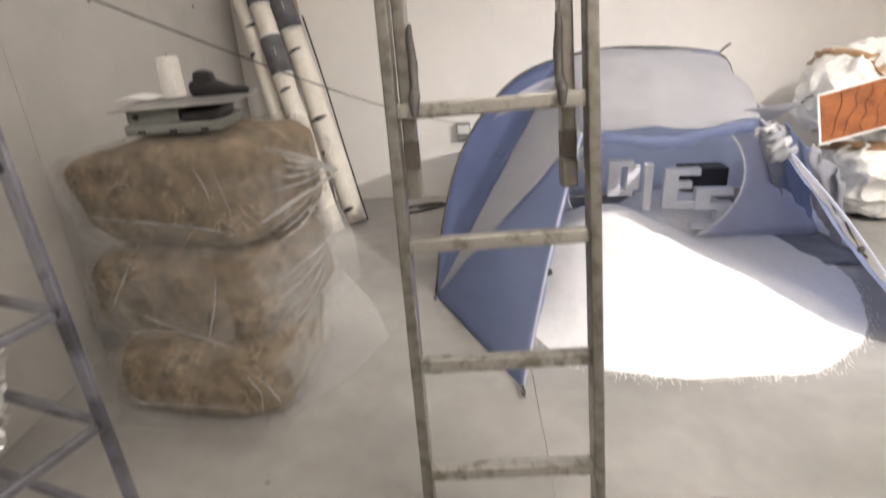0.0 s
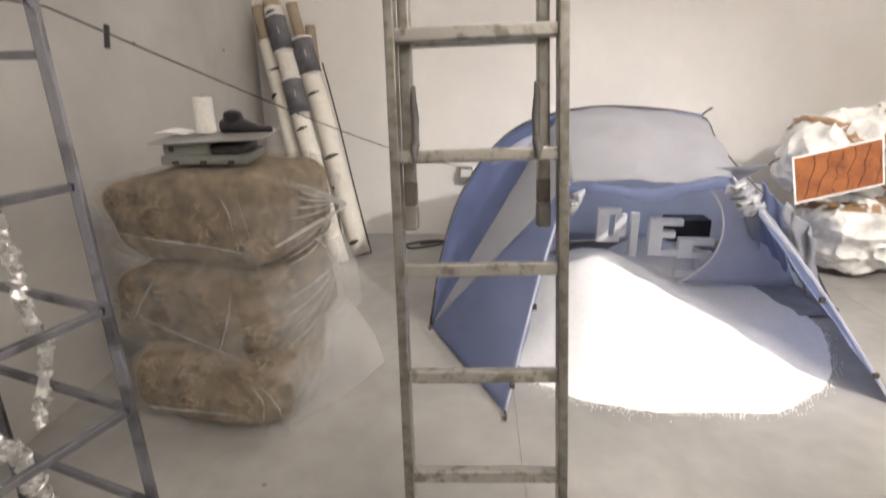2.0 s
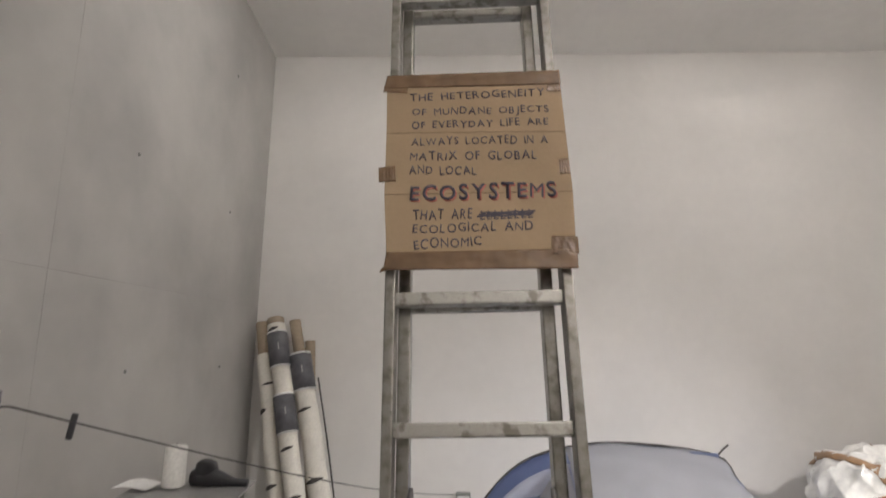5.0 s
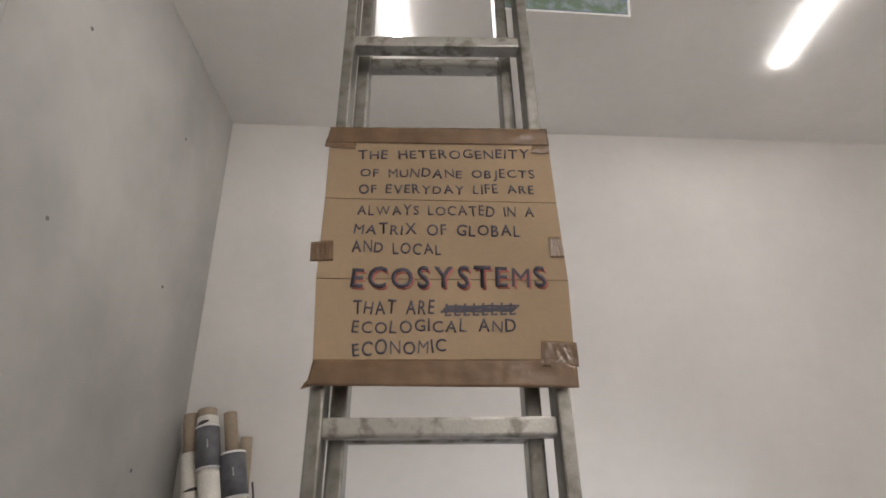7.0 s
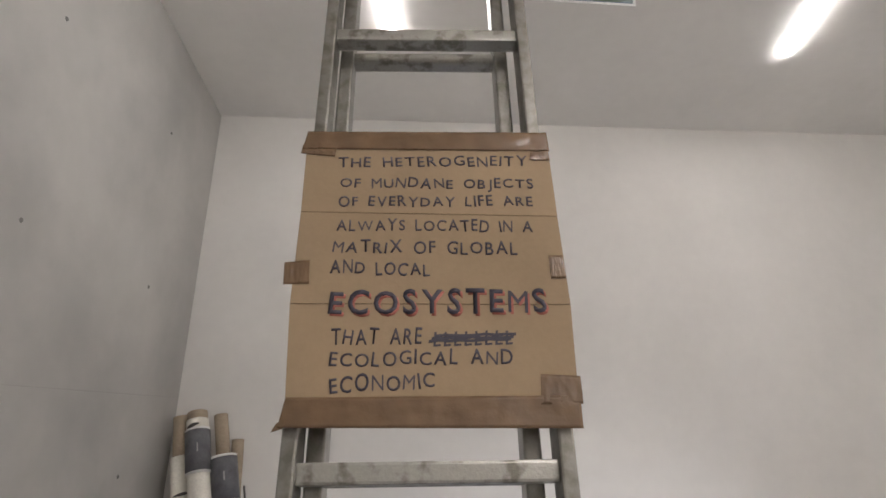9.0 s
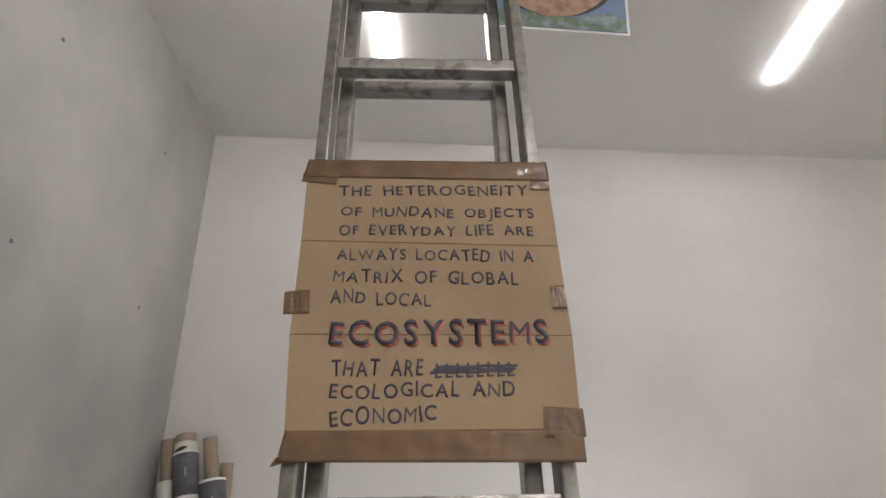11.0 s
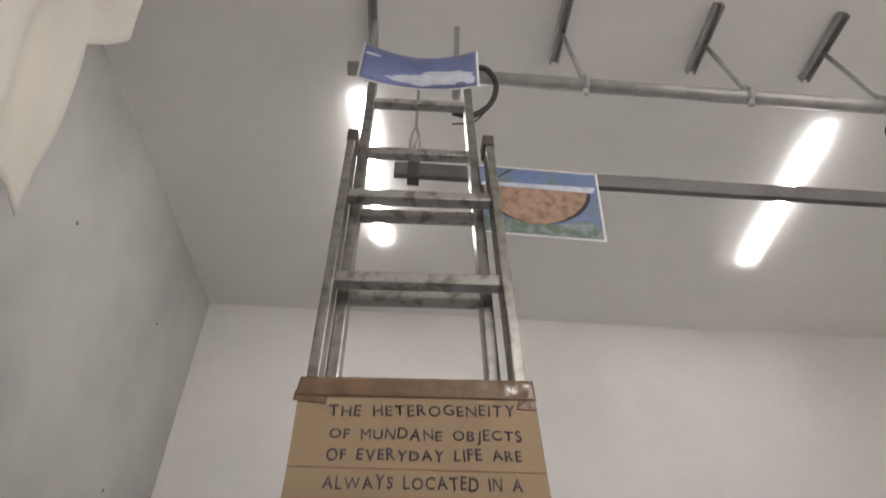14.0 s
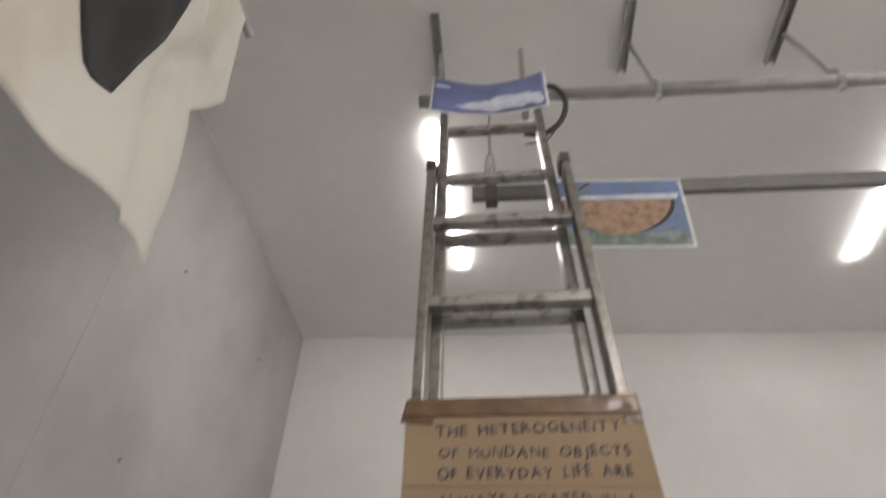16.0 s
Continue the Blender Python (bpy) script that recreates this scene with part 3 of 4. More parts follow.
# gathered cloth under the lip
part("rolled_door", sheet(lambda u, v: lip(u) + Vector((0, 0.012 + 0.016 * math.cos(v * 6.28), -0.034 + 0.030 * math.sin(v * 6.28) * (0.8 + 0.35 * noise.noise(Vector((u * 9, 0, 1)))) + 0.010 * noise.noise(Vector((u * 14 + v * 2, v * 2, 6))))), 60, 12), TENT_BLUE, tent, "rolled blue door cloth", True)
for c in (LIPL + Vector((0.035, -0.02, -0.05)), LIPR + Vector((0.012, -0.02, -0.035))):
    s = 1 if c.x > 1 else -0.4
    size = 1.0 if c.x > 1 else 0.6
    for k in range(4):
        a = c + Vector((s * 0.024 * k, -0.010 * k, -0.030 * k * size))
        lay = [STRAP, TENT_FLAP, STRAP, TENT_GREY][k]
        part("bunched_cloth", sheet(lambda u, v, a=a, k=k, size=size: a + Vector(((-0.045 + 0.09 * u) * size, -0.022 * math.sin(math.pi * u) - 0.014 * math.sin(math.pi * v), 0.026 * u - 0.014 + (0.030 + 0.004 * k) * (v - 0.5))) + Vector((0.01, 0.01, 0.012)) * noise.noise(Vector((u * 5, v * 3, k * 2.0 + a.x))), 14, 8, 0.003), lay, tent, "bunched white and grey cloth", True)
# inner wall with its round doorway
IN_Y = 2.52


def inner(u, v):
    """The inner front wall between a round doorway and the shell."""
    w = -1.0 + u * (math.pi + 1.35)
    door = Vector((1.15 + 0.44 * math.cos(w), IN_Y + 0.05, 0.42 + 0.36 * math.sin(w)))
    q = mid_arch(min(1, max(0, 1 - u)))
    return door.lerp(Vector((q.x * 0.97 + 0.03, IN_Y + 0.05 + 0.12 * math.sin(math.pi * u) + 0.25 * max(0, 1 - 3 * u), max(0.0, q.z * 0.95 - 0.01))), v)


part("inner_wall", sheet(inner, 48, 8, 0.002), TENT_INNER, tent, "pale blue inner wall", True)
part("door_piping", tube([inner(i / 48, 0) + Vector((0, -0.004, 0)) for i in range(49)], 0.006, 6), FOAM, tent, "white piping round the doorway", True)
part("groundsheet", sheet(lambda u, v: Vector((0.40 + 1.78 * u, 2.40 + 1.1 * v, 0.006 + 0.002 * noise.noise(Vector((u * 8, v * 8, 1))))), 20, 20, 0.002), GROUND, tent, "dark groundsheet", True)
for a, b in ((Vector((1.50, 2.052, 0.868)), Vector((1.545, 2.06, 0.895))), (Vector((1.46, 2.76, 1.005)), Vector((1.56, 2.86, 1.045)))):
    part("guy_loop", tube([a, a.lerp(b, 0.5) + Vector((0, 0, 0.005)), b], 0.005, 6), CORD, tent, "webbing guy loop")

part("guy_flap", tri(Vector((1.505, 2.05, 0.872)), LIPR + Vector((-0.05, 0.06, 0.03)), LIPR + Vector((0.06, 0.10, -0.05)), 0.012), TENT_FLAP, tent, "grey cloth guy flap", True)
part("corner_panel", tri(Vector((1.462, 2.765, 1.018)), Vector((1.30, 2.70, 1.035)), Vector((1.56, 2.70, 0.87)), 0.01), TENT_BLUE, tent, "blue corner of the roof", True)
for k in range(3):
    u0 = 0.74 + 0.05 * k
    part("hanging_cloth", sheet(lambda u, v, u0=u0, k=k: mid_arch(u0 + 0.07 * u) + Vector((0.02 + 0.05 * v, -0.06 * k, -0.34 * v + 0.02 * k)) + Vector((0.05, 0.02, 0)) * noise.noise(Vector((u * 4, v * 2.5, k * 3.0))), 12, 14, 0.001), TENT_FLAP if k != 1 else TENT_BLUE, tent, "loose hanging cloth", True)

# ---- white granules ----
def heap_h(x, y):
    """The heap: a cone with its peak inside the tent, with a low mound behind the letters."""
    rx = 1.02 if x > 0.90 else 0.60
    ry = 1.05 if y < 2.50 else 0.9
    r = math.hypot((x - 0.90) / rx, (y - 2.50) / ry)
    drop = min(1, max(0, (x - 1.0) / 0.5)) * min(1, max(0, (y - 2.05) / 0.4))
    cone = (1 - 0.66 * drop) * 0.335 * max(0.0, 1 - (r * r + 0.012) ** 0.5 * 0.99)
    g = ((x - 1.42) / 0.42) ** 2 + ((y - 3.0) / 0.30) ** 2
    rear = 0.28 * max(0.0, 1 - g) ** 0.5
    return max(cone, rear) + 0.006 * noise.noise(Vector((x * 9, y * 9, 0))) + 0.003 * noise.noise(Vector((x * 31, y * 31, 4)))


heap = bmesh.new()
NR, NA = 34, 96
cx, cy = 1.10, 2.30
rings = []
for i in range(NR + 1):
    ring = []
    for k in range(NA):
        w = 2 * math.pi * k / NA
        c, n = math.cos(w), math.sin(w)
        square = (abs(c) ** 3.2 + abs(n) ** 3.2) ** (-1 / 3.2)
        edge = square * (1 + 0.04 * noise.noise(Vector((c * 3, n * 3, 5))) + 0.02 * noise.noise(Vector((c * 14, n * 14, 2))))
        r = edge * i / NR
        x, y = cx + (0.67 + (0.24 * min(1, max(0, (n + 0.75) / 0.7)) if c > 0 else 0)) * r * c, cy + (0.79 if n < 0 else 0.95) * r * n
        z = 0.002 + (heap_h(x, y) + 0.02) * (1 - (i / NR) ** 6)
        ring.append(heap.verts.new((x, y, z)))
    rings.append(ring)
for a, b in zip(rings, rings[1:]):
    for k in range(NA):
        heap.faces.new((a[k], a[(k + 1) % NA], b[(k + 1) % NA], b[k]))
bmesh.ops.remove_doubles(heap, verts=heap.verts[:], dist=1e-4)
bmesh.ops.recalc_face_normals(heap, faces=heap.faces[:])
snow = tagged(part("granule_heap", heap, SNOW, None, smooth=True), "heap of bright white granules spilling from the tent", "granules", kind="stuff")

rng = random.Random(12)
grains = bmesh.new()
for k in range(1800):
    w = rng.uniform(math.pi * 0.98, math.pi * 2.06)
    c, n = math.cos(w), math.sin(w)
    square = (abs(c) ** 3.2 + abs(n) ** 3.2) ** (-1 / 3.2)
    r = square * (0.97 + abs(rng.gauss(0, 0.035)))
    x, y, d = cx + (0.67 + (0.24 * min(1, max(0, (n + 0.75) / 0.7)) if c > 0 else 0)) * r * c, cy + 0.79 * r * n, rng.uniform(0.0012, 0.0035)
    a, b, c0, top = [grains.verts.new(p) for p in ((x - d, y - d, 0.0005), (x + d, y - d * 0.6, 0.0005), (x, y + d, 0.0005), (x, y, d * 1.8))]
    for f in ((a, b, top), (b, c0, top), (c0, a, top)):
        grains.faces.new(f)
tagged(part("loose_granules", grains, SNOW), "stray white granules on the floor round the heap", "granules", kind="stuff")

# foam letters on the heap
def foam_letter(name, cells, x, y, z, cell, label):
    bm = bmesh.new()
    for r, row in enumerate(cells):
        for c, on in enumerate(row):
            if on == "#":
                box((c * cell, 0, -(r + 1) * cell), ((c + 1) * cell, 0.05, -r * cell), 0, bm)
    bmesh.ops.remove_doubles(bm, verts=bm.verts[:], dist=1e-5)
    inside = [f for f in bm.faces if sum(1 for g in bm.faces if g is not f and (g.calc_center_median() - f.calc_center_median()).length < 1e-5)]
    bmesh.ops.delete(bm, geom=inside, context="FACES_ONLY")
    bmesh.ops.transform(bm, matrix=pose(x, y, z, 0, 0, -4), verts=bm.verts)
    ob = part(name, bm, FOAM)
    return tagged(ob, label, "letter", "foam letters in the tent")


foam_letter("foam_letter", ["####.", "##.##", "##.##", "##.##", "##.##", "####."], 0.95, 2.70, 0.505, 0.032, "white foam block letter half sunk in granules")
foam_letter("foam_letter", ["#", "#", "#", "#", "#", "#"], 1.14, 2.70, 0.478, 0.042, "white foam letter I half sunk in granules")
foam_letter("foam_letter", ["#####", "##...", "####.", "##...", "##...", "#####"], 1.245, 2.70, 0.447, 0.036, "white foam letter E standing in granules")
foam_letter("foam_letter", ["#####", "##...", "#####", "...##", "...##", "####."], 1.41, 2.68, 0.338, 0.038, "white foam letter S standing in granules")
dark_box = tagged(part("dark_box", box((1.42, 2.90, 0.22), (1.67, 3.04, 0.388), 0.01), BLACKPL), "black box standing in the tent behind the letters", "box")

# ---- hay bales ----
def hay_bale(corner, z0, size, seed, turn, label, lean=0.0, sag=0.0, droop=0.0):
    """A bale in a film bag, its front right foot at corner; lean: how far its far end widens upwards; sag: how far that end hangs; droop: how far its top falls there."""
    w, d, z = size
    m = pose(corner[0], corner[1], z0, 0, 0, turn) @ pose(-w / 2, d / 2, 0)
    bale = thing("hay_bale", label, "hay bale", "stacked hay bales", m)

    def slump(p):
        k = min(1, max(0, 0.5 - p.x / w)) ** 1.6
        f = p.z / z
        return Vector((p.x - lean * (f - 0.75) * k + 0.02 * noise.noise(Vector((p.x * 3, p.z * 5, seed))), p.y + 0.018 * noise.noise(Vector((p.x * 4, p.z * 6, seed + 9))), p.z - sag * k * (0.4 + 0.6 * (1 - f)) - droop * k * k * f + 0.016 * noise.noise(Vector((p.x * 4, p.y * 4, seed + 4))) * f))

    core = lump((-w / 2 + 0.018, -d / 2 + 0.016, 0.006), (w / 2 - 0.03, d / 2 - 0.016, z - 0.016), 26, 0.016, 6, seed, 6.0)
    for v in core.verts:
        v.co = slump(v.co)
    core.normal_update()
    src = [(v.co.copy(), v.normal.copy()) for v in core.verts]
    part("hay", core, HAY, bale, "brown compressed hay", True)
    rng = random.Random(seed)
    st = bmesh.new()
    for k in range(6000):
        p, n = rng.choice(src)
        p = p + Vector([rng.uniform(-0.02, 0.02) for _ in range(3)])
        p = p + n * rng.uniform(0.001, 0.012)
        g = Vector((rng.gauss(0, 1), rng.gauss(0, 1), rng.gauss(0, 0.6)))
        g = (g - n * g.dot(n) * 0.85).normalized()
        s0 = n.cross(g).normalized() * rng.uniform(0.0004, 0.001)
        L = rng.uniform(0.015, 0.055)
        q = [p - g * L / 2 - s0, p - g * L / 2 + s0, p + g * L / 2 + s0 + n * 0.003, p + g * L / 2 - s0 + n * 0.003]
        st.faces.new([st.verts.new(a) for a in q])
    tagged(part("straw", st, STRAW, bale, "loose pale straw"), kind="stuff")
    wrap = lump((-w / 2, -d / 2, 0.004), (w / 2, d / 2, z), 52, 0.006, 3, seed + 20, 6.5)
    for v in wrap.verts:
        c = slump(v.co)
        out = Vector((c.x, c.y, 0.6 * (c.z - z / 2))).normalized()
        long_fold = 1 - abs(noise.noise(Vector((c.x * 2.2 + c.z * 1.5, c.y * 2.2 - c.z * 1.2, seed * 2.0 + c.z * 9))))
        end = min(1, max(0, abs(c.x) / (w / 2) - 0.55) * 3)
        fan = math.atan2(c.z - 0.4 * z, c.y - 0.1 * d)
        v.co = c + out * (0.012 * long_fold ** 7 + end * 0.010 * max(0, math.sin(fan * 9 + seed + 2 * noise.noise(c * 4))) ** 3)
        v.co.z = max(0.002 - (sag if z0 > 0.1 else 0), v.co.z)
    part("plastic_wrap", wrap, WRAP, bale, "creased clear plastic wrap", True)
    return bale


b1 = hay_bale((-0.40, 1.29), 0.0, (0.67, 0.60, 0.285), 1, -4, "hay bale wrapped in clear plastic on the floor", 0.03)
b2 = hay_bale((-0.475, 1.335), 0.24, (0.79, 0.60, 0.370), 2, -17, "hay bale in loose plastic between two others", -0.05, 0.05, 0.06)
b3 = hay_bale((-0.45, 1.345), 0.58, (0.81, 0.60, 0.375), 3, -16, "hay bale in plastic on top of the stack", 0.13, 0.0, 0.10)


def flap(name, parent, rim, foot, seed, mat, label, nu=26, nv=16):
    """A loose sheet of film hanging between two lines, softly creased."""
    a, b = curve_points([Vector(p) for p in rim], 14), curve_points([Vector(p) for p in foot], 14)

    def fn(u, v):
        p, q = a[int(u * (len(a) - 1))], b[int(u * (len(b) - 1))]
        return p.lerp(q, v) + Vector((0.022, 0.022, 0.006)) * (math.sin(math.pi * v) * (1 - abs(noise.noise(Vector((u * 6 + v, v * 1.2, seed))))) - 0.4)
    part(name, sheet(fn, nu, nv), mat, parent, label, True)


# loose film: skirts standing out at the ends, doubled hems and a folded flap over the fronts
flap("loose_film", b1, ((0.315, -0.24, 0.25), (0.34, 0.02, 0.30), (0.36, 0.30, 0.34)), ((0.325, -0.25, 0.01), (0.46, 0.0, 0.012), (0.56, 0.26, 0.015)), 1, LOOSE, "loose flap of clear film")
flap("loose_film", b2, ((0.36, -0.22, 0.33), (0.39, 0.05, 0.36), (0.40, 0.28, 0.36)), ((0.36, -0.24, 0.02), (0.44, 0.02, 0.02), (0.48, 0.26, 0.06)), 2, LOOSE, "loose flap of clear film")
flap("film_flap", b2, ((-0.12, -0.318, 0.33), (0.06, -0.325, 0.355), (0.27, -0.32, 0.355)), ((-0.27, -0.33, 0.06), (0.0, -0.335, 0.03), (0.33, -0.33, 0.012)), 3, HEM, "folded flap of clear film")
flap("film_hem", b3, ((-0.30, -0.315, 0.135), (0.02, -0.318, 0.125), (0.385, -0.310, 0.11)), ((-0.27, -0.31, 0.02), (0.02, -0.314, 0.012), (0.385, -0.306, 0.01)), 4, HEM, "doubled hem of clear film")
flap("film_hem", b1, ((-0.30, -0.312, 0.10), (0.0, -0.316, 0.095), (0.32, -0.310, 0.09)), ((-0.30, -0.31, 0.01), (0.0, -0.316, 0.005), (0.32, -0.308, 0.008)), 5, HEM, "doubled hem of clear film")
flap("film_pleat", b3, ((0.395, -0.22, 0.11), (0.418, 0.0, 0.14), (0.425, 0.22, 0.15)), ((0.395, -0.22, 0.10), (0.420, 0.0, 0.122), (0.428, 0.22, 0.14)), 6, FOLDED, "pleat in the film")
flap("film_pleat", b3, ((0.39, -0.14, 0.33), (0.415, 0.06, 0.25), (0.425, 0.22, 0.16)), ((0.39, -0.15, 0.318), (0.418, 0.05, 0.235), (0.428, 0.22, 0.15)), 7, FOLDED, "pleat in the film")
def crease(parent, pts, wide, seed):
    """A narrow doubled fold of film standing along a line."""
    c = curve_points([Vector(p) for p in pts], 12)
    rng = random.Random(seed)
    w = [1.7 * wide * rng.uniform(0.4, 1.2) * (0.25 + math.sin(math.pi * i / (len(c) - 1))) for i in range(len(c))]
    part("film_pleat", sheet(lambda u, v: c[int(u * (len(c) - 1) + 0.5)] + Vector((0, 0, w[int(u * (len(c) - 1) + 0.5)] * (v - 0.5))), len(c) - 1, 2, 0.0008), FOLDED, parent, "pleat in the film", True)


crease(b3, ((-0.28, -0.318, 0.135), (-0.05, -0.322, 0.122), (0.20, -0.320, 0.118), (0.385, -0.312, 0.10)), 0.006, 1)
crease(b3, ((0.27, -0.322, 0.30), (0.30, -0.324, 0.24), (0.31, -0.324, 0.17)), 0.012, 2)
crease(b3, ((0.33, -0.316, 0.31), (0.36, -0.318, 0.20), (0.385, -0.315, 0.05)), 0.008, 3)
for k in range(4):
    crease(b3, ((0.408, 0.20, 0.17 + 0.004 * k), (0.412, 0.02 - 0.02 * k, 0.17 + 0.030 * k), (0.402 - 0.008 * k, -0.17 + 0.045 * k, 0.19 + 0.036 * k)), 0.005, 10 + k)
for k in range(3):
    crease(b3, ((0.408, 0.18, 0.15), (0.412, 0.0, 0.10 - 0.03 * k), (0.41, -0.18, 0.08 - 0.03 * k)), 0.005, 20 + k)
crease(b2, ((-0.20, -0.330, 0.12), (-0.12, -0.335, 0.22), (-0.04, -0.335, 0.32)), 0.010, 4)
crease(b2, ((-0.16, -0.338, 0.16), (0.05, -0.342, 0.11), (0.30, -0.340, 0.06)), 0.006, 5)
crease(b2, ((0.30, -0.335, 0.31), (0.27, -0.340, 0.20), (0.22, -0.342, 0.08)), 0.012, 6)
crease(b2, ((-0.36, -0.30, 0.11), (-0.28, -0.325, 0.10), (-0.20, -0.335, 0.12)), 0.005, 7)
for k in range(4):
    crease(b2, ((0.415, 0.20, 0.26), (0.41, 0.02, 0.20 - 0.05 * k + 0.04), (0.395, -0.18, 0.22 - 0.06 * k)), 0.006, 30 + k)
crease(b1, ((-0.31, -0.314, 0.105), (-0.05, -0.320, 0.098), (0.18, -0.320, 0.092)), 0.006, 8)
crease(b1, ((0.20, -0.32, 0.23), (0.25, -0.325, 0.16), (0.24, -0.325, 0.07)), 0.014, 9)
crease(b1, ((0.23, -0.32, 0.24), (0.30, -0.318, 0.14), (0.31, -0.315, 0.03)), 0.008, 40)

# ---- case and things on the bales ----
case = thing("tool_case", "grey-green plastic case lying on the top hay bale", "case", m=pose(-0.735, 1.70, 0.948, 0, 0, 4))
part("tray", box((-0.155, -0.13, 0), (0.155, 0.13, 0.034), 0.010), CASE, case)
body = part("block", box((-0.145, -0.118, 0.034), (0.02, 0.12, 0.078), 0.008), CASE, case)
part("notch", box((-0.125, -0.1185, 0.046), (-0.105, -0.112, 0.066), 0.002), BLACKPL, body, "dark slot")
part("insert", lump((0.015, -0.115, 0.03), (0.140, 0.10, 0.074), 8, 0.008, 18, 3, 5), BLACKPL, case, "dark ribbed insert", True)
for x in (-0.10, 0.0, 0.10):
    part("clip", box((x - 0.012, -0.135, 0.004), (x + 0.012, -0.129, 0.016), 0.002), BLACKPL, case, "small dark clip")
plate_ob = tagged(part("metal_plate", box((-0.185, -0.15, 0), (0.215, 0.13, 0.005), 0.002), PLATE), "thin grey plate lying on the case", "plate")
plate_ob.matrix_world = pose(-0.735, 1.70, 1.033, 1.0, -1.5, 6)
candle = thing("candle", "thick white pillar candle on the plate", "candle", m=pose(-0.782, 1.74, 1.043))
bm = bmesh.new()
bmesh.ops.create_cone(bm, cap_ends=True, segments=32, radius1=0.037, radius2=0.036, depth=0.132, matrix=pose(0, 0, 0.066))
bmesh.ops.bevel(bm, geom=[e for e in bm.edges if len(e.link_faces) == 2 and e.calc_face_angle(0) > 1], offset=0.004, segments=2, affect="EDGES")
part("wax", bm, CANDLE, candle, smooth=False)
part("wick", tube([(0, 0, 0.13), (0.001, 0, 0.142)], 0.0012, 6), BLACKPL, candle)
torch = thing("black_torch", "black plastic hand tool lying on the plate", "tool", m=pose(-0.685, 1.78, 1.040, 0, 0, -6))
part("grip", tube([(-0.05, 0, 0.022), (0.0, 0, 0.026), (0.04, 0, 0.022), (0.10, 0.0, 0.016), (0.15, 0, 0.015)], [0.028, 0.032, 0.03, 0.014, 0.013], 12), BLACKPL, torch, smooth=True)
part("head", lump((-0.035, -0.03, 0.03), (0.03, 0.03, 0.085), 4, 0.008, 20, 5, 4), BLACKPL, torch, smooth=True)
papers = tagged(part("paper_sheets", sheet(lambda u, v: Vector((-0.96 + 0.12 * u, 1.68 + 0.1 * v, 1.047 + 0.006 * math.sin(u * 4) + 0.004 * v)), 10, 6, 0.001), PAPER), "crumpled white paper on the plate", "paper")

# ---- birch tubes ----
def birch_tube(bot, top, r, kraft_r, kraft, seed, label, printed):
    d = Vector(top) - Vector(bot)
    L = d.length
    t = thing("cardboard_tube", label, "tube", "birch-print tubes in the corner", upright(bot, d))
    core = tube([(0, 0, L - kraft - 0.05), (0, 0, L), (0, 0, L), (0, 0, L - 0.06)], [kraft_r, kraft_r, kraft_r * 0.86, kraft_r * 0.86], 24)
    part("core", core, KRAFT, t, "bare kraft end", True)
    if r > 0:
        part("sleeve", tube([(0.004 * math.sin(k * 2.1 + seed), 0, (L - kraft) * k / 8) for k in range(9)], r, 24), BIRCH, t, "white birch-bark print", True)
        rng = random.Random(seed)
        for k in range(5):
            z, w, span = (L - kraft) * (k + rng.uniform(0.1, 0.9)) / 5, rng.uniform(math.pi * 1.0, math.pi * 1.3), rng.uniform(0.7, 1.9)
            hi = rng.uniform(0.014, 0.034)
            q = sheet(lambda u, v: Vector(((r + 0.0045) * math.cos(w + span * u), (r + 0.0045) * math.sin(w + span * u), z + (v - 0.5) * hi * (0.25 + math.sin(math.pi * u)) + 0.012 * u)), 8, 2, 0.0008)
            part("bark_mark", q, BARKDARK, t)
        for z in printed:
            for name, a, hh, off, mt in (("print_border", 1.42, 0.133, 0.008, PAPER), ("print", 1.30, 0.119, 0.0105, LABELDARK)):
                q = sheet(lambda u, v: Vector(((r + off) * math.cos(-math.pi / 2 + 2 * a * (u - 0.5)), (r + off) * math.sin(-math.pi / 2 + 2 * a * (u - 0.5)), z + 2 * hh * (v - 0.5))), 16, 2, 0.0006)
                part(name, q, mt, t, "white-edged dark photo print" if name == "print" else "", True)
            q = sheet(lambda u, v: Vector(((r + 0.0125) * math.cos(-math.pi / 2 + 0.10 * (u - 0.4)), (r + 0.0125) * math.sin(-math.pi / 2 + 0.10 * (u - 0.4)), z - 0.015 + 0.05 * v)), 2, 2, 0.0004)
            part("print_highlight", q, PLATE, t)
    return t


birch_tube((-0.83, 3.26, 0.0), (-1.265, 3.75, 1.67), 0.056, 0.050, 0.24, 1, "tall white birch-print tube leaning in the corner", ())
birch_tube((-0.665, 3.15, 0.0), (-1.165, 3.72, 1.70), 0.062, 0.058, 0.05, 2, "white birch-print tube with two dark prints", (1.62, 1.17))
birch_tube((-0.556, 3.34, 0.0), (-1.03, 3.74, 1.69), 0.069, 0.040, 0.27, 3, "thick white birch-print tube with a dark print", (1.42,))
birch_tube((-0.78, 3.60, 0.0), (-0.925, 3.79, 1.55), 0.0, 0.036, 1.5, 4, "plain kraft tube leaning behind the white ones", ())
part_cord = thing("power_cord", "black cord hanging down beside the birch tubes", "cord")
part("strand", tube(curve_points([(-0.83, 3.70, 1.30), (-0.72, 3.6, 0.9), (-0.62, 3.5, 0.5), (-0.50, 3.38, 0.05), (-0.49, 3.36, 0.004)]), 0.006, 6), CORD, part_cord, smooth=True)

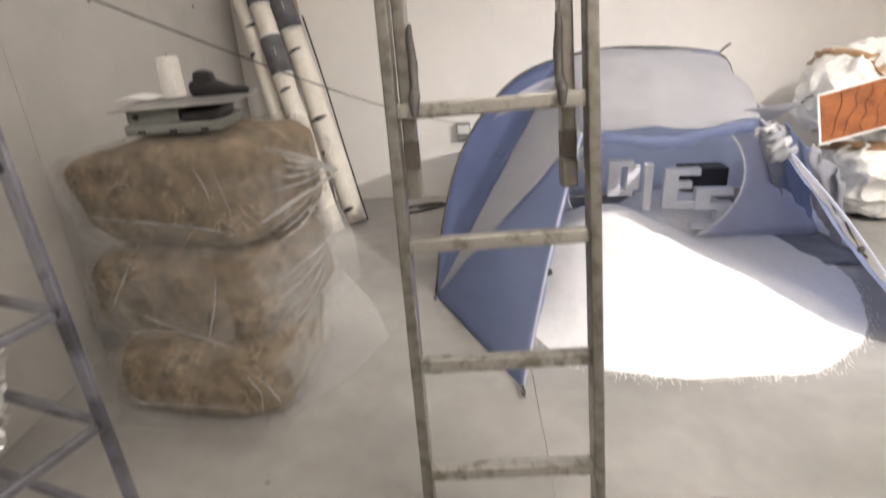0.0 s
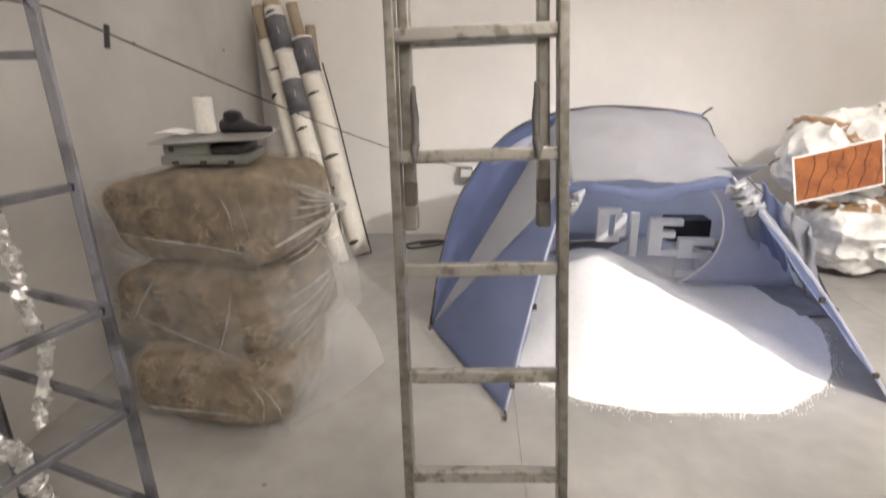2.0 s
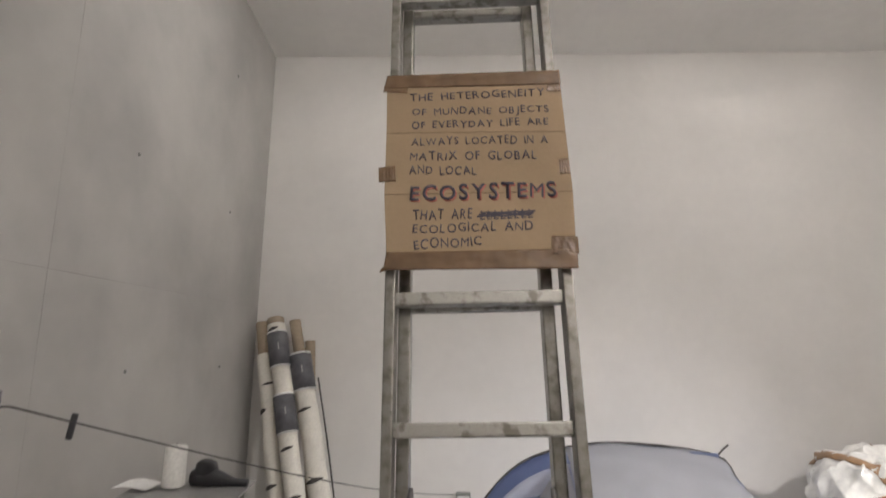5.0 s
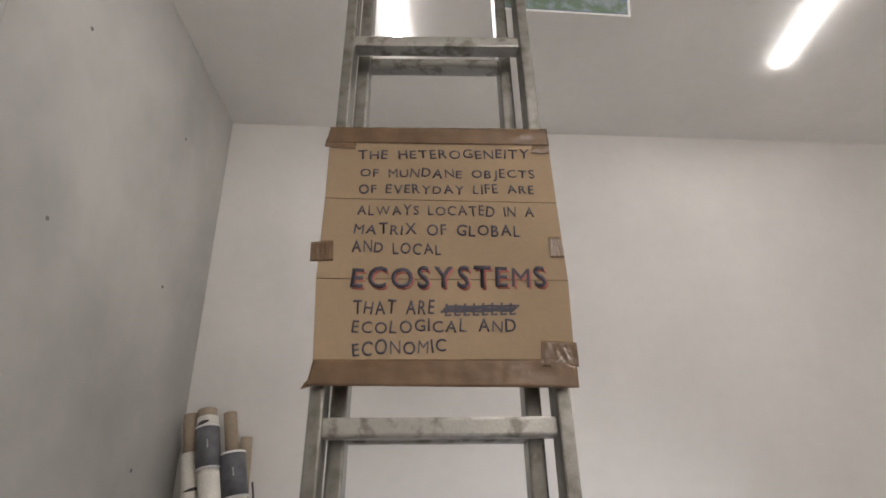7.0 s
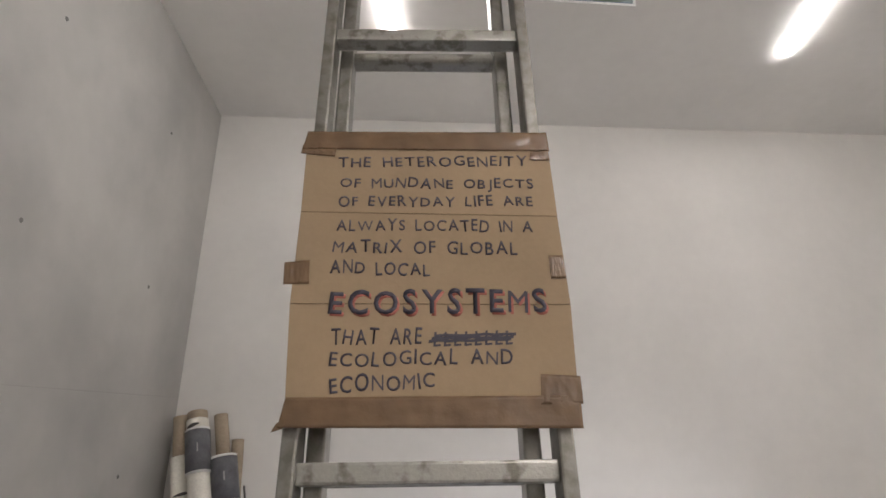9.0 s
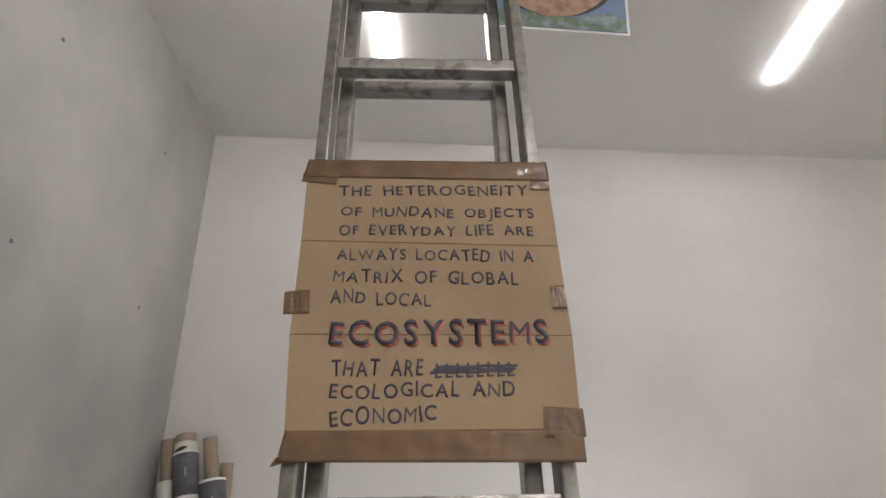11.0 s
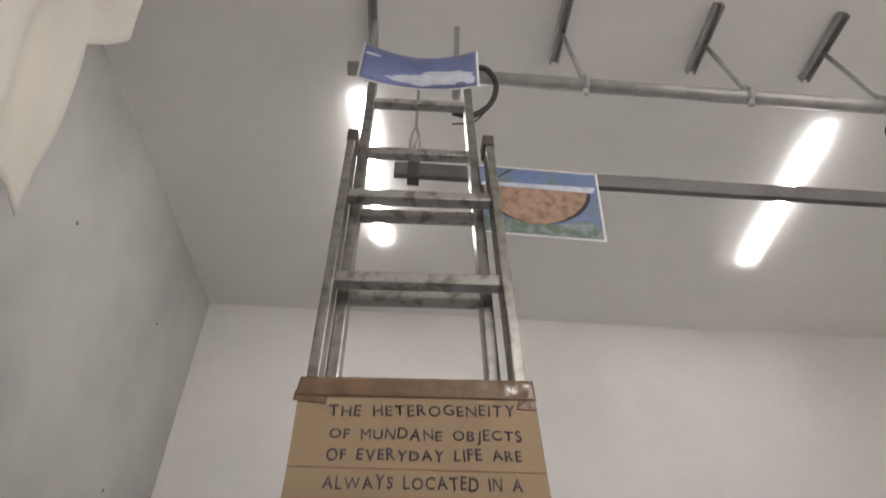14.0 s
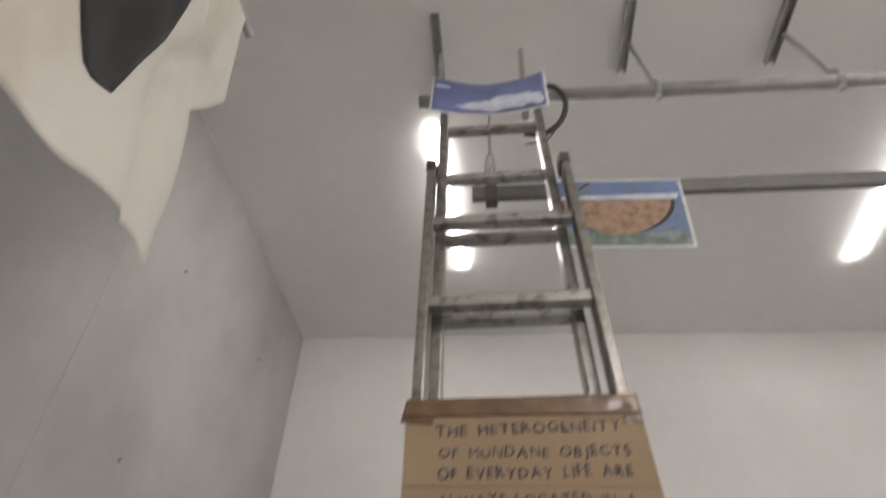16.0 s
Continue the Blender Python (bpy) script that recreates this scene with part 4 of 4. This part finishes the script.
floor_cable = thing("floor_cable", "black cable lying in loose loops on the floor", "cable")
part("strand", tube(curve_points([(0.10, 3.70, 0.008), (-0.02, 3.55, 0.008), (-0.20, 3.46, 0.008), (-0.25, 3.54, 0.009), (-0.10, 3.60, 0.02), (0.02, 3.52, 0.05), (-0.10, 3.50, 0.03), (-0.14, 3.58, 0.008), (0.05, 3.64, 0.008)]), 0.008, 6), CORD, floor_cable, smooth=True)
socket = thing("socket_box", "small pale plastic box fixed to the back wall", "box", m=pose(0.185, BACK - 0.001, 0.49, 0, 0, 0))
part("case", box((-0.05, -0.06, -0.055), (0.05, 0, 0.055), 0.008), CASE, socket)
part("cover", box((-0.042, -0.068, -0.02), (0.042, -0.058, 0.04), 0.004), PAPER, socket, "pale hinged cover")

# ---- clothesline ----
line = thing("clothesline", "thin dark line strung from the rack to the back wall", "line")
LA, LB = Vector((-0.62, 0.80, 1.405)), Vector((0.21, BACK - 0.005, 0.525))
part("string", tube([Vector((-0.62, 0.2, 1.42)), LA, *[LA.lerp(LB, i / 16) + Vector((0, 0, -0.05 * math.sin(math.pi * i / 16))) for i in range(1, 17)]], 0.0022, 6), CORD, line, smooth=True)
peg = tagged(part("clothes_peg", box((-0.006, -0.005, -0.034), (0.006, 0.005, 0.018), 0.003), BLACKPL), "black clothes peg clipped on the line", "peg")
peg.matrix_world = pose(-0.585, 0.929, 1.361, 0, 8, 20)

# ---- rack ----
rack = thing("steel_rack", "blue-grey square-tube steel rack frame hung with foil vines", "rack")
TOPP, LEAN_R = Vector((-0.622, 0.764, 1.435)), Vector((0.122, -0.114, 0)) / 1.435
D1, D2 = Vector((-0.33, -0.944, 0)) * 0.75, Vector((-0.944, 0.33, 0)) * 0.55


def rack_at(z, side=Vector((0, 0, 0))):
    p = TOPP + LEAN_R * (TOPP.z - z) + side
    return Vector((p.x, p.y, z))


def square_bar(a, b, w):
    """A square steel tube from a to b."""
    a, b = Vector(a), Vector(b)
    return box((-w / 2, -w / 2, 0), (w / 2, w / 2, (b - a).length), 0.002, m=upright(a, b - a))


for side in (Vector((0, 0, 0)), D1, D2, D1 + D2):
    part("post", square_bar(rack_at(0, side), rack_at(1.435, side), 0.021), RACK, rack)
for z in (1.425, 1.312, 0.775, 0.53, 0.275):
    part("rail", square_bar(rack_at(z, D2 * 0.02), rack_at(z, D2 * 0.98), 0.018), RACK, rack)
for z in (1.425, 1.05, 0.775, 0.53, 0.275):
    part("rail", square_bar(rack_at(z, D1 * 0.02), rack_at(z, D1 * 0.98), 0.018), RACK, rack)
    part("rail", square_bar(rack_at(z, D2 + D1 * 0.02), rack_at(z, D2 + D1 * 0.98), 0.018), RACK, rack)


def foil_vine(pts, r, seed, label):
    """A rope of crumpled foil: many small sharp facets along a line."""
    rng = random.Random(seed)
    c = curve_points(pts, 44)
    c = [p + Vector([0.006 * noise.noise(p * 40 + Vector((k * 5.0, seed, 0))) + rng.uniform(-0.002, 0.002) for k in range(3)]) for p in c]
    bm = tube(c, [r * (0.95 + 0.45 * noise.noise(p * 60)) * rng.uniform(0.75, 1.25) for p in c], 8, wobble=0.38, rng=rng)
    return tagged(part("foil_vine", bm, FOIL), label, "foil", "twisted foil vines")


foil_vine([(-0.70, 0.60, 1.30), (-0.72, 0.66, 1.05), (-0.72, 0.672, 0.88), (-0.72, 0.676, 0.755), (-0.72, 0.704, 0.702), (-0.72, 0.676, 0.622), (-0.72, 0.63, 0.524)], 0.013, 1, "crumpled silver foil vine hanging in the rack")
foil_vine([(-0.74, 0.44, 0.66), (-0.72, 0.543, 0.533), (-0.72, 0.577, 0.414), (-0.72, 0.583, 0.326), (-0.72, 0.57, 0.16), (-0.72, 0.54, 0.02)], 0.017, 2, "thick crumpled foil vine slanting down to the floor")
foil_vine([(-0.72, 0.56, 0.42), (-0.72, 0.592, 0.376), (-0.72, 0.633, 0.267), (-0.70, 0.69, 0.10), (-0.62, 0.66, 0.022), (-0.57, 0.57, 0.016)], 0.013, 3, "crumpled foil vine reaching out across the floor")
foil_vine([(-0.74, 0.38, 0.40), (-0.72, 0.448, 0.364), (-0.72, 0.51, 0.298), (-0.72, 0.584, 0.181), (-0.71, 0.62, 0.04), (-0.70, 0.60, 0.018)], 0.016, 5, "thick crumpled foil vine low in the rack")
foil_vine([(-0.475, 0.80, 0.09), (-0.465, 0.79, 0.04), (-0.44, 0.75, 0.014), (-0.40, 0.67, 0.012), (-0.37, 0.61, 0.012)], 0.011, 4, "short foil vine end curling up from the floor")

# ---- wrapped bundles and picture ----
def bundle(lo, hi, seed, label, straps, slant=0.0):
    """A lumpy parcel in white sheet; straps: (axis, offset, width) of each tape band round it."""
    c = Vector([(a + b) / 2 for a, b in zip(lo, hi)])
    h = [(b - a) / 2 for a, b in zip(lo, hi)]
    t = thing("wrapped_bundle", label, "bundle", "taped white bundles", pose(c.x, c.y, lo[2], 0, 0, 8))
    bm = lump((-h[0], -h[1], 0.0), (h[0], h[1], 2 * h[2]), 46, 0.03, 3, seed, 3.4)
    for v in bm.verts:
        k = 1 - abs(noise.noise(v.co * 4 + Vector((seed, 0, 0))))
        f = 1 - abs(noise.noise(v.co * 9 + Vector((0, seed, 0))))
        v.co += (v.co - Vector((0, 0, h[2]))).normalized() * (0.10 * k ** 1.6 + 0.045 * f ** 1.6 - 0.10)
        v.co.x += slant * max(0, v.co.z - h[2]) * min(1, max(0, 0.5 - v.co.x / (2 * h[0])))
    zmin = min(v.co.z for v in bm.verts)
    for v in bm.verts:
        v.co.z -= zmin
    tree = BVHTree.FromBMesh(bm)
    part("wrapping", bm, WHITE_WRAP, t, "crumpled white plastic sheet", False)
    mid = Vector((0, 0, h[2]))
    for axis, off, wide in straps:
        ax = Vector(axis).normalized()
        e1 = ax.orthogonal().normalized()
        e2 = ax.cross(e1)

        def band(u, v):
            d = e1 * math.cos(u * 2 * math.pi) + e2 * math.sin(u * 2 * math.pi)
            o = mid + ax * (off + wide * (v - 0.5))
            hit = tree.ray_cast(o + d * 2, -d)[0]
            return (hit if hit is not None else o + d * h[2]) + d * 0.004
        part("tape_strap", sheet(band, 64, 4, 0.002), TANTAPE, t, "tan tape strap", True)
    return t


bundle((2.33, 2.86, 0.0), (3.12, 3.42, 0.46), 1, "white plastic bundle strapped with tan tape on the floor", (((1, 0.1, 0.25), -0.02, 0.06), ((0.1, 0.2, 1), 0.17, 0.05)))
bundle((2.14, 2.92, 0.47), (2.98, 3.42, 0.97), 2, "crumpled white bundle on top of another", (((0.75, 0.1, 0.66), -0.06, 0.05), ((-0.72, 0.1, 0.6), 0.10, 0.05)), 0.55)

# ---- photo prints ----
def framed(name, m, w, h, label, base, category="photo print", border=0.012):
    t = thing(name, label, category, m=m)
    part("paper", plate([(0, 0), (w, 0), (w, h), (0, h)], 0.002), PAPER, t, "white paper border")
    part("image", plate([(border, border), (w - border, border), (w - border, h - border), (border, h - border)], 0.001, pose(0, 0, 0.0022)), base, t)
    return t


def facing(origin, right, up):
    r, u = Vector(right).normalized(), Vector(up)
    u = (u - r * u.dot(r)).normalized()
    n = r.cross(u)
    m = Matrix((r, u, n)).transposed().to_4x4()
    m.translation = origin
    return m


PICK = 1.27
EYE0 = Vector((0.258, -0.365, 1.242))


def away(p):
    return EYE0 + (Vector(p) - EYE0) * PICK


p_bl, p_br, p_tl = away((1.667, 2.1, 0.675)), away((2.03, 2.1, 0.765)), away((1.575, 2.1, 0.868))
rust = framed("rust_picture", facing(p_bl, p_br - p_bl, p_tl - p_bl), (p_br - p_bl).length, (p_tl - p_bl).length, "orange rust-coloured print leaning on a white bundle", RUST, "picture")
rng = random.Random(3)
W, H = (p_br - p_bl).length, (p_tl - p_bl).length
for k in range(6):
    x = W * (0.12 + 0.15 * k)
    pts = [Vector((x + rng.uniform(-0.016, 0.016) + 0.07 * i / 5, 0.02 + (H - 0.04) * i / 5, 0.0042)) for i in range(6)]
    c = curve_points(pts, 6)
    part("crack_line", tube(c, [0.0008 + 0.0022 * rng.random() for _ in c], 4), RUSTDARK, rust)

q_bl = p_br + (p_br - p_bl).normalized() * 0.03 + Vector((0, 0, 0.02))
rust2 = framed("rust_picture", facing(q_bl, p_br - p_bl, p_tl - p_bl), W * 0.9, H, "dark rust-coloured print beside another on the bundles", RUSTMAT2, "picture")

sky_up = Vector((0, 0.16, 0.98))
sky_photo = thing("sky_photo", "curled print of clouds in a blue sky on the ladder", "photo print", m=facing((-0.034, 1.325, 3.325), (1, 0.01, 0), sky_up))


def curl(x, y):
    return 0.03 * (2 * x / 0.415 - 1) ** 2 - 0.012


def curled(w0, w1, h0, h1, z, sag):
    return sheet(lambda u, v: Vector((w0 + (w1 - w0) * u, h0 + (h1 - h0) * v - sag * v * math.sin(math.pi * u), z + curl(w0 + (w1 - w0) * u, 0))), 24, 8, 0.0008)


part("paper", curled(0, 0.415, 0, 0.255, 0, 0.03), PAPER, sky_photo, "white paper border", True)
part("image", curled(0.008, 0.407, 0.008, 0.247, 0.002, 0.029), SKYBLUE, sky_photo, "deep blue sky", True)
for k, (cx0, cy0, rx0, ry0) in enumerate(((0.25, 0.06, 0.13, 0.035), (0.33, 0.085, 0.06, 0.035), (0.17, 0.05, 0.07, 0.02), (0.04, 0.18, 0.03, 0.010), (0.38, 0.05, 0.02, 0.03), (0.27, 0.10, 0.05, 0.02))):
    poly = []
    for i in range(26):
        w = 2 * math.pi * i / 26
        r = 1 + 0.4 * noise.noise(Vector((math.cos(w) * 2.2, math.sin(w) * 2.2, k * 3.0)))
        poly.append((min(0.404, max(0.012, cx0 + rx0 * r * math.cos(w))), max(0.012, cy0 + ry0 * r * math.sin(w))))
    q = plate(poly, 0.0004)
    for v in q.verts:
        v.co.z += 0.0036 + 0.0003 * k + curl(v.co.x, 0)
    part("cloud", q, CLOUD, sky_photo, "white cloud")

log_photo = framed("log_photo", facing((0.37, 1.455, 2.825), (1, 0.0, -0.03), (0, 0.03, 1)), 0.415, 0.29, "print of a cut log against blue sky hung from a bar", LOGBLUE, border=0.008)
low = [(0.20 + 0.17 * math.cos(math.pi * i / 24), 0.195 - 0.135 * math.sin(math.pi * i / 24) * (1 - 0.1 * math.cos(i / 4))) for i in range(25)]
rim = [(0.20 + 0.182 * math.cos(math.pi * i / 24), 0.197 - 0.148 * math.sin(math.pi * i / 24)) for i in range(25)]
part("green_foliage", plate([(0.009, 0.009), (0.406, 0.009), (0.406, 0.05), (0.36, 0.075), (0.25, 0.05), (0.15, 0.07), (0.06, 0.05), (0.009, 0.09)], 0.0006, pose(0, 0, 0.0034)), GREENPR, log_photo)
part("log_rim", plate(rim, 0.0006, pose(0, 0, 0.0042)), BARKDARK, log_photo)
part("log_face", plate(low, 0.0006, pose(0, 0, 0.005)), LOGTAN, log_photo, "tan sawn log face")
part("snow_edge", plate([(0.02, 0.196), (0.39, 0.196), (0.40, 0.222), (0.20, 0.216), (0.03, 0.212)], 0.0006, pose(0, 0, 0.0052)), CLOUD, log_photo)
part("branch", plate([(0.06, 0.225), (0.065, 0.225), (0.13, 0.275), (0.12, 0.278)], 0.0005, pose(0, 0, 0.0036)), BARKDARK, log_photo)

# ---- ceiling fittings ----
bar = thing("dark_bar", "long dark flat bar hung level below the pipe", "bar")
part("flat", box((0.11, 1.462, 3.05), (4.1, 1.486, 3.105), 0.003), BARMAT, bar)
part("clamp", box((0.155, 1.452, 3.03), (0.195, 1.496, 3.125), 0.004), DARK, bar)
part("wire", tube(curve_points([(0.175, 1.474, 3.12), (0.172, 1.48, 3.2), (0.185, 1.482, 3.25), (0.172, 1.485, 3.32), (0.172, 1.49, 3.56)]), 0.006, 6), STEEL, bar, smooth=True)
part("snap_hook", tube(curve_points([(0.172, 1.482, 3.30), (0.158, 1.482, 3.24), (0.160, 1.482, 3.18), (0.178, 1.482, 3.16), (0.188, 1.482, 3.22), (0.174, 1.482, 3.30)]), 0.005, 6), STEEL, bar, smooth=True)
part("wire", tube([(3.6, 1.474, 3.10), (3.6, 1.49, 3.56)], 0.004, 6), STEEL, bar)

PIPE_Y, PIPE_Z = 1.50, 3.62
pipe = thing("steel_pipe", "grey steel pipe carried by struts below the ceiling", "pipe")
part("barrel", tube([(-0.11, PIPE_Y, PIPE_Z), (4.2, PIPE_Y + 0.02, PIPE_Z - 0.01)], 0.028, 20), STEEL, pipe, smooth=True)
for k in range(6):
    bx = (-0.06, 0.795, 1.46, 2.025, 2.6, 3.2)[k]
    rail_ob = thing("ceiling_bracket", "short slotted steel channel on the ceiling with a strut", "bracket", "brackets along the pipe")
    tilt = -math.degrees(math.atan(CEIL_SLOPE))
    m = pose(bx, 1.575, ceil_z(1.575), tilt, 0, 0)
    part("channel", box((-0.021, -0.165, -0.040), (-0.015, 0.165, -0.001), 0.001, m=m), STEEL, rail_ob)
    part("channel", box((0.015, -0.165, -0.040), (0.021, 0.165, -0.001), 0.001, m=m), STEEL, rail_ob)
    part("channel_web", box((-0.015, -0.165, -0.008), (0.015, 0.165, -0.001), 0, m=m), STEEL, rail_ob)
    px = bx + 0.03
    part("strut", tube([(bx + 0.01, 1.59, ceil_z(1.59) - 0.03), (px, PIPE_Y, PIPE_Z + 0.03)], 0.011, 8), STEEL, rail_ob, smooth=True)
    part("pipe_clip", tube([(px - 0.012, PIPE_Y, PIPE_Z), (px + 0.012, PIPE_Y, PIPE_Z)], 0.036, 16), STEEL, rail_ob, smooth=True)
    part("bolt", box((px - 0.01, PIPE_Y - 0.01, PIPE_Z - 0.06), (px + 0.01, PIPE_Y + 0.01, PIPE_Z + 0.06), 0.002), STEEL, rail_ob)
rod = thing("threaded_rod", "short steel hanger rod between ceiling and pipe", "rod")
part("shaft", box((0.31, 1.60, PIPE_Z), (0.333, 1.625, ceil_z(1.61)), 0.003), STEEL, rod)
part("shoe", box((0.305, 1.49, PIPE_Z + 0.02), (0.338, 1.63, PIPE_Z + 0.04), 0.003), STEEL, rod)
cable = thing("cable_loop", "black cable looped over the pipe's end", "cable")
part("loop", tube(curve_points([(0.36, 1.47, 3.64), (0.43, 1.47, 3.63), (0.465, 1.47, 3.54), (0.44, 1.47, 3.43), (0.37, 1.46, 3.35), (0.30, 1.46, 3.36)]), 0.011, 8), CORD, cable, smooth=True)
part("thin_wire", tube(curve_points([(0.44, 1.46, 3.42), (0.38, 1.46, 3.32), (0.30, 1.46, 3.30)]), 0.003, 6), CORD, cable, smooth=True)
cable2 = thing("cable_coil", "dark cable coiled below the pipe", "cable")
part("coil", tube([Vector((2.11 + 0.13 * math.cos(w), 1.49, 3.42 + 0.10 * math.sin(w))) for w in [2 * math.pi * i / 36 for i in range(37)]], 0.008, 6), CORD, cable2, smooth=True)
part("tie", tube([(2.06, 1.50, 3.60), (2.06, 1.49, 3.51)], 0.004, 6), CORD, cable2)

# The first two lamps are real; the five hung ones are added, unseen fill.
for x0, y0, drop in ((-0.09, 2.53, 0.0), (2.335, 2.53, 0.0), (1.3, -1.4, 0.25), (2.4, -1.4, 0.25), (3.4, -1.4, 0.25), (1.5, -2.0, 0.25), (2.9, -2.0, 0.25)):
    lamp = thing("strip_lamp", "added strip lamp, out of view, hung to brighten the ceiling" if drop else "lit fluorescent strip lamp on the ceiling", "lamp", "ceiling strip lamps", pose(x0, y0, ceil_z(y0) - drop, -math.degrees(math.atan(CEIL_SLOPE)), 0, -5))
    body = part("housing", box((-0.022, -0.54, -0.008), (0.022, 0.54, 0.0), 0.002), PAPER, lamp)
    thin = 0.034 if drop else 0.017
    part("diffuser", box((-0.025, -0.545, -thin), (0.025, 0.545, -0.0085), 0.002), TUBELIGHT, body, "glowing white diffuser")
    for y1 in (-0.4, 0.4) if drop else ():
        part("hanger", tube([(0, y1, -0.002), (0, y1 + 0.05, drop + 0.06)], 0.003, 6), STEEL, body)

# ---- canvas banner ----
banner = thing("canvas_banner", "raw canvas banner with a black painted sign hanging from a rail", "banner")
BX = -0.70


def banner_edge(z):
    """How far the cloth reaches along its rail at a height: a torn, folded end."""
    zs = [2.55, 2.60, 3.117, 3.20, 3.295, 3.53, 3.62]
    ys = [1.145, 1.14, 1.088, 1.15, 1.20, 1.10, 1.09]
    return float(np.interp(z, zs, ys))


def drape(y, z):
    crease = math.exp(-((y - banner_edge(z) + 0.13 + 0.10 * (z - 2.6)) / 0.035) ** 2)
    return BX - 0.035 * crease + 0.05 * noise.noise(Vector((y * 3, z * 2.2, 4))) + 0.018 * math.sin(y * 11 - z * 6) + 0.012 * noise.noise(Vector((y * 12 + z * 5, z * 4, 9)))


def cloth(u, v):
    low = 2.60 + 0.012 * math.sin(u * 14) - 0.05 * max(0, (u - 0.93) / 0.07)
    z = 3.62 + (low - 3.62) * v
    y = -0.45 + (banner_edge(z) + 0.45) * u
    return Vector((drape(y, z), y, z))


canvas = part("cloth", sheet(cloth, 60, 40, 0.0015), CANVAS, banner, "raw canvas cloth", True)
sign_poly = [(0.81, 2.835), (0.747, 2.812), (0.716, 2.82), (0.42, 3.10), (0.46, 3.30), (0.60, 3.17), (0.696, 3.047), (0.744, 3.354), (0.823, 3.369), (0.845, 3.1)]
mark = plate(sign_poly, 0.0008)
bmesh.ops.triangulate(mark, faces=mark.faces[:])
bmesh.ops.subdivide_edges(mark, edges=mark.edges[:], cuts=5, use_grid_fill=True)
for v in mark.verts:
    y, z, d = v.co.x, v.co.y, v.co.z
    v.co = Vector((drape(y, z) + 0.004 + d, y, z))
bmesh.ops.recalc_face_normals(mark, faces=mark.faces[:])
part("painted_sign", mark, BLACKPAINT, canvas, "broad black painted strokes", True)
part("rail", tube([(BX + 0.0, -0.6, 3.63), (BX, 1.16, 3.63)], 0.018, 12), STEEL, banner, "grey rail", True)
for y in (-0.4, 0.9):
    part("hanger", tube([(BX, y, 3.64), (BX, y, ceil_z(y))], 0.004, 6), STEEL, banner)
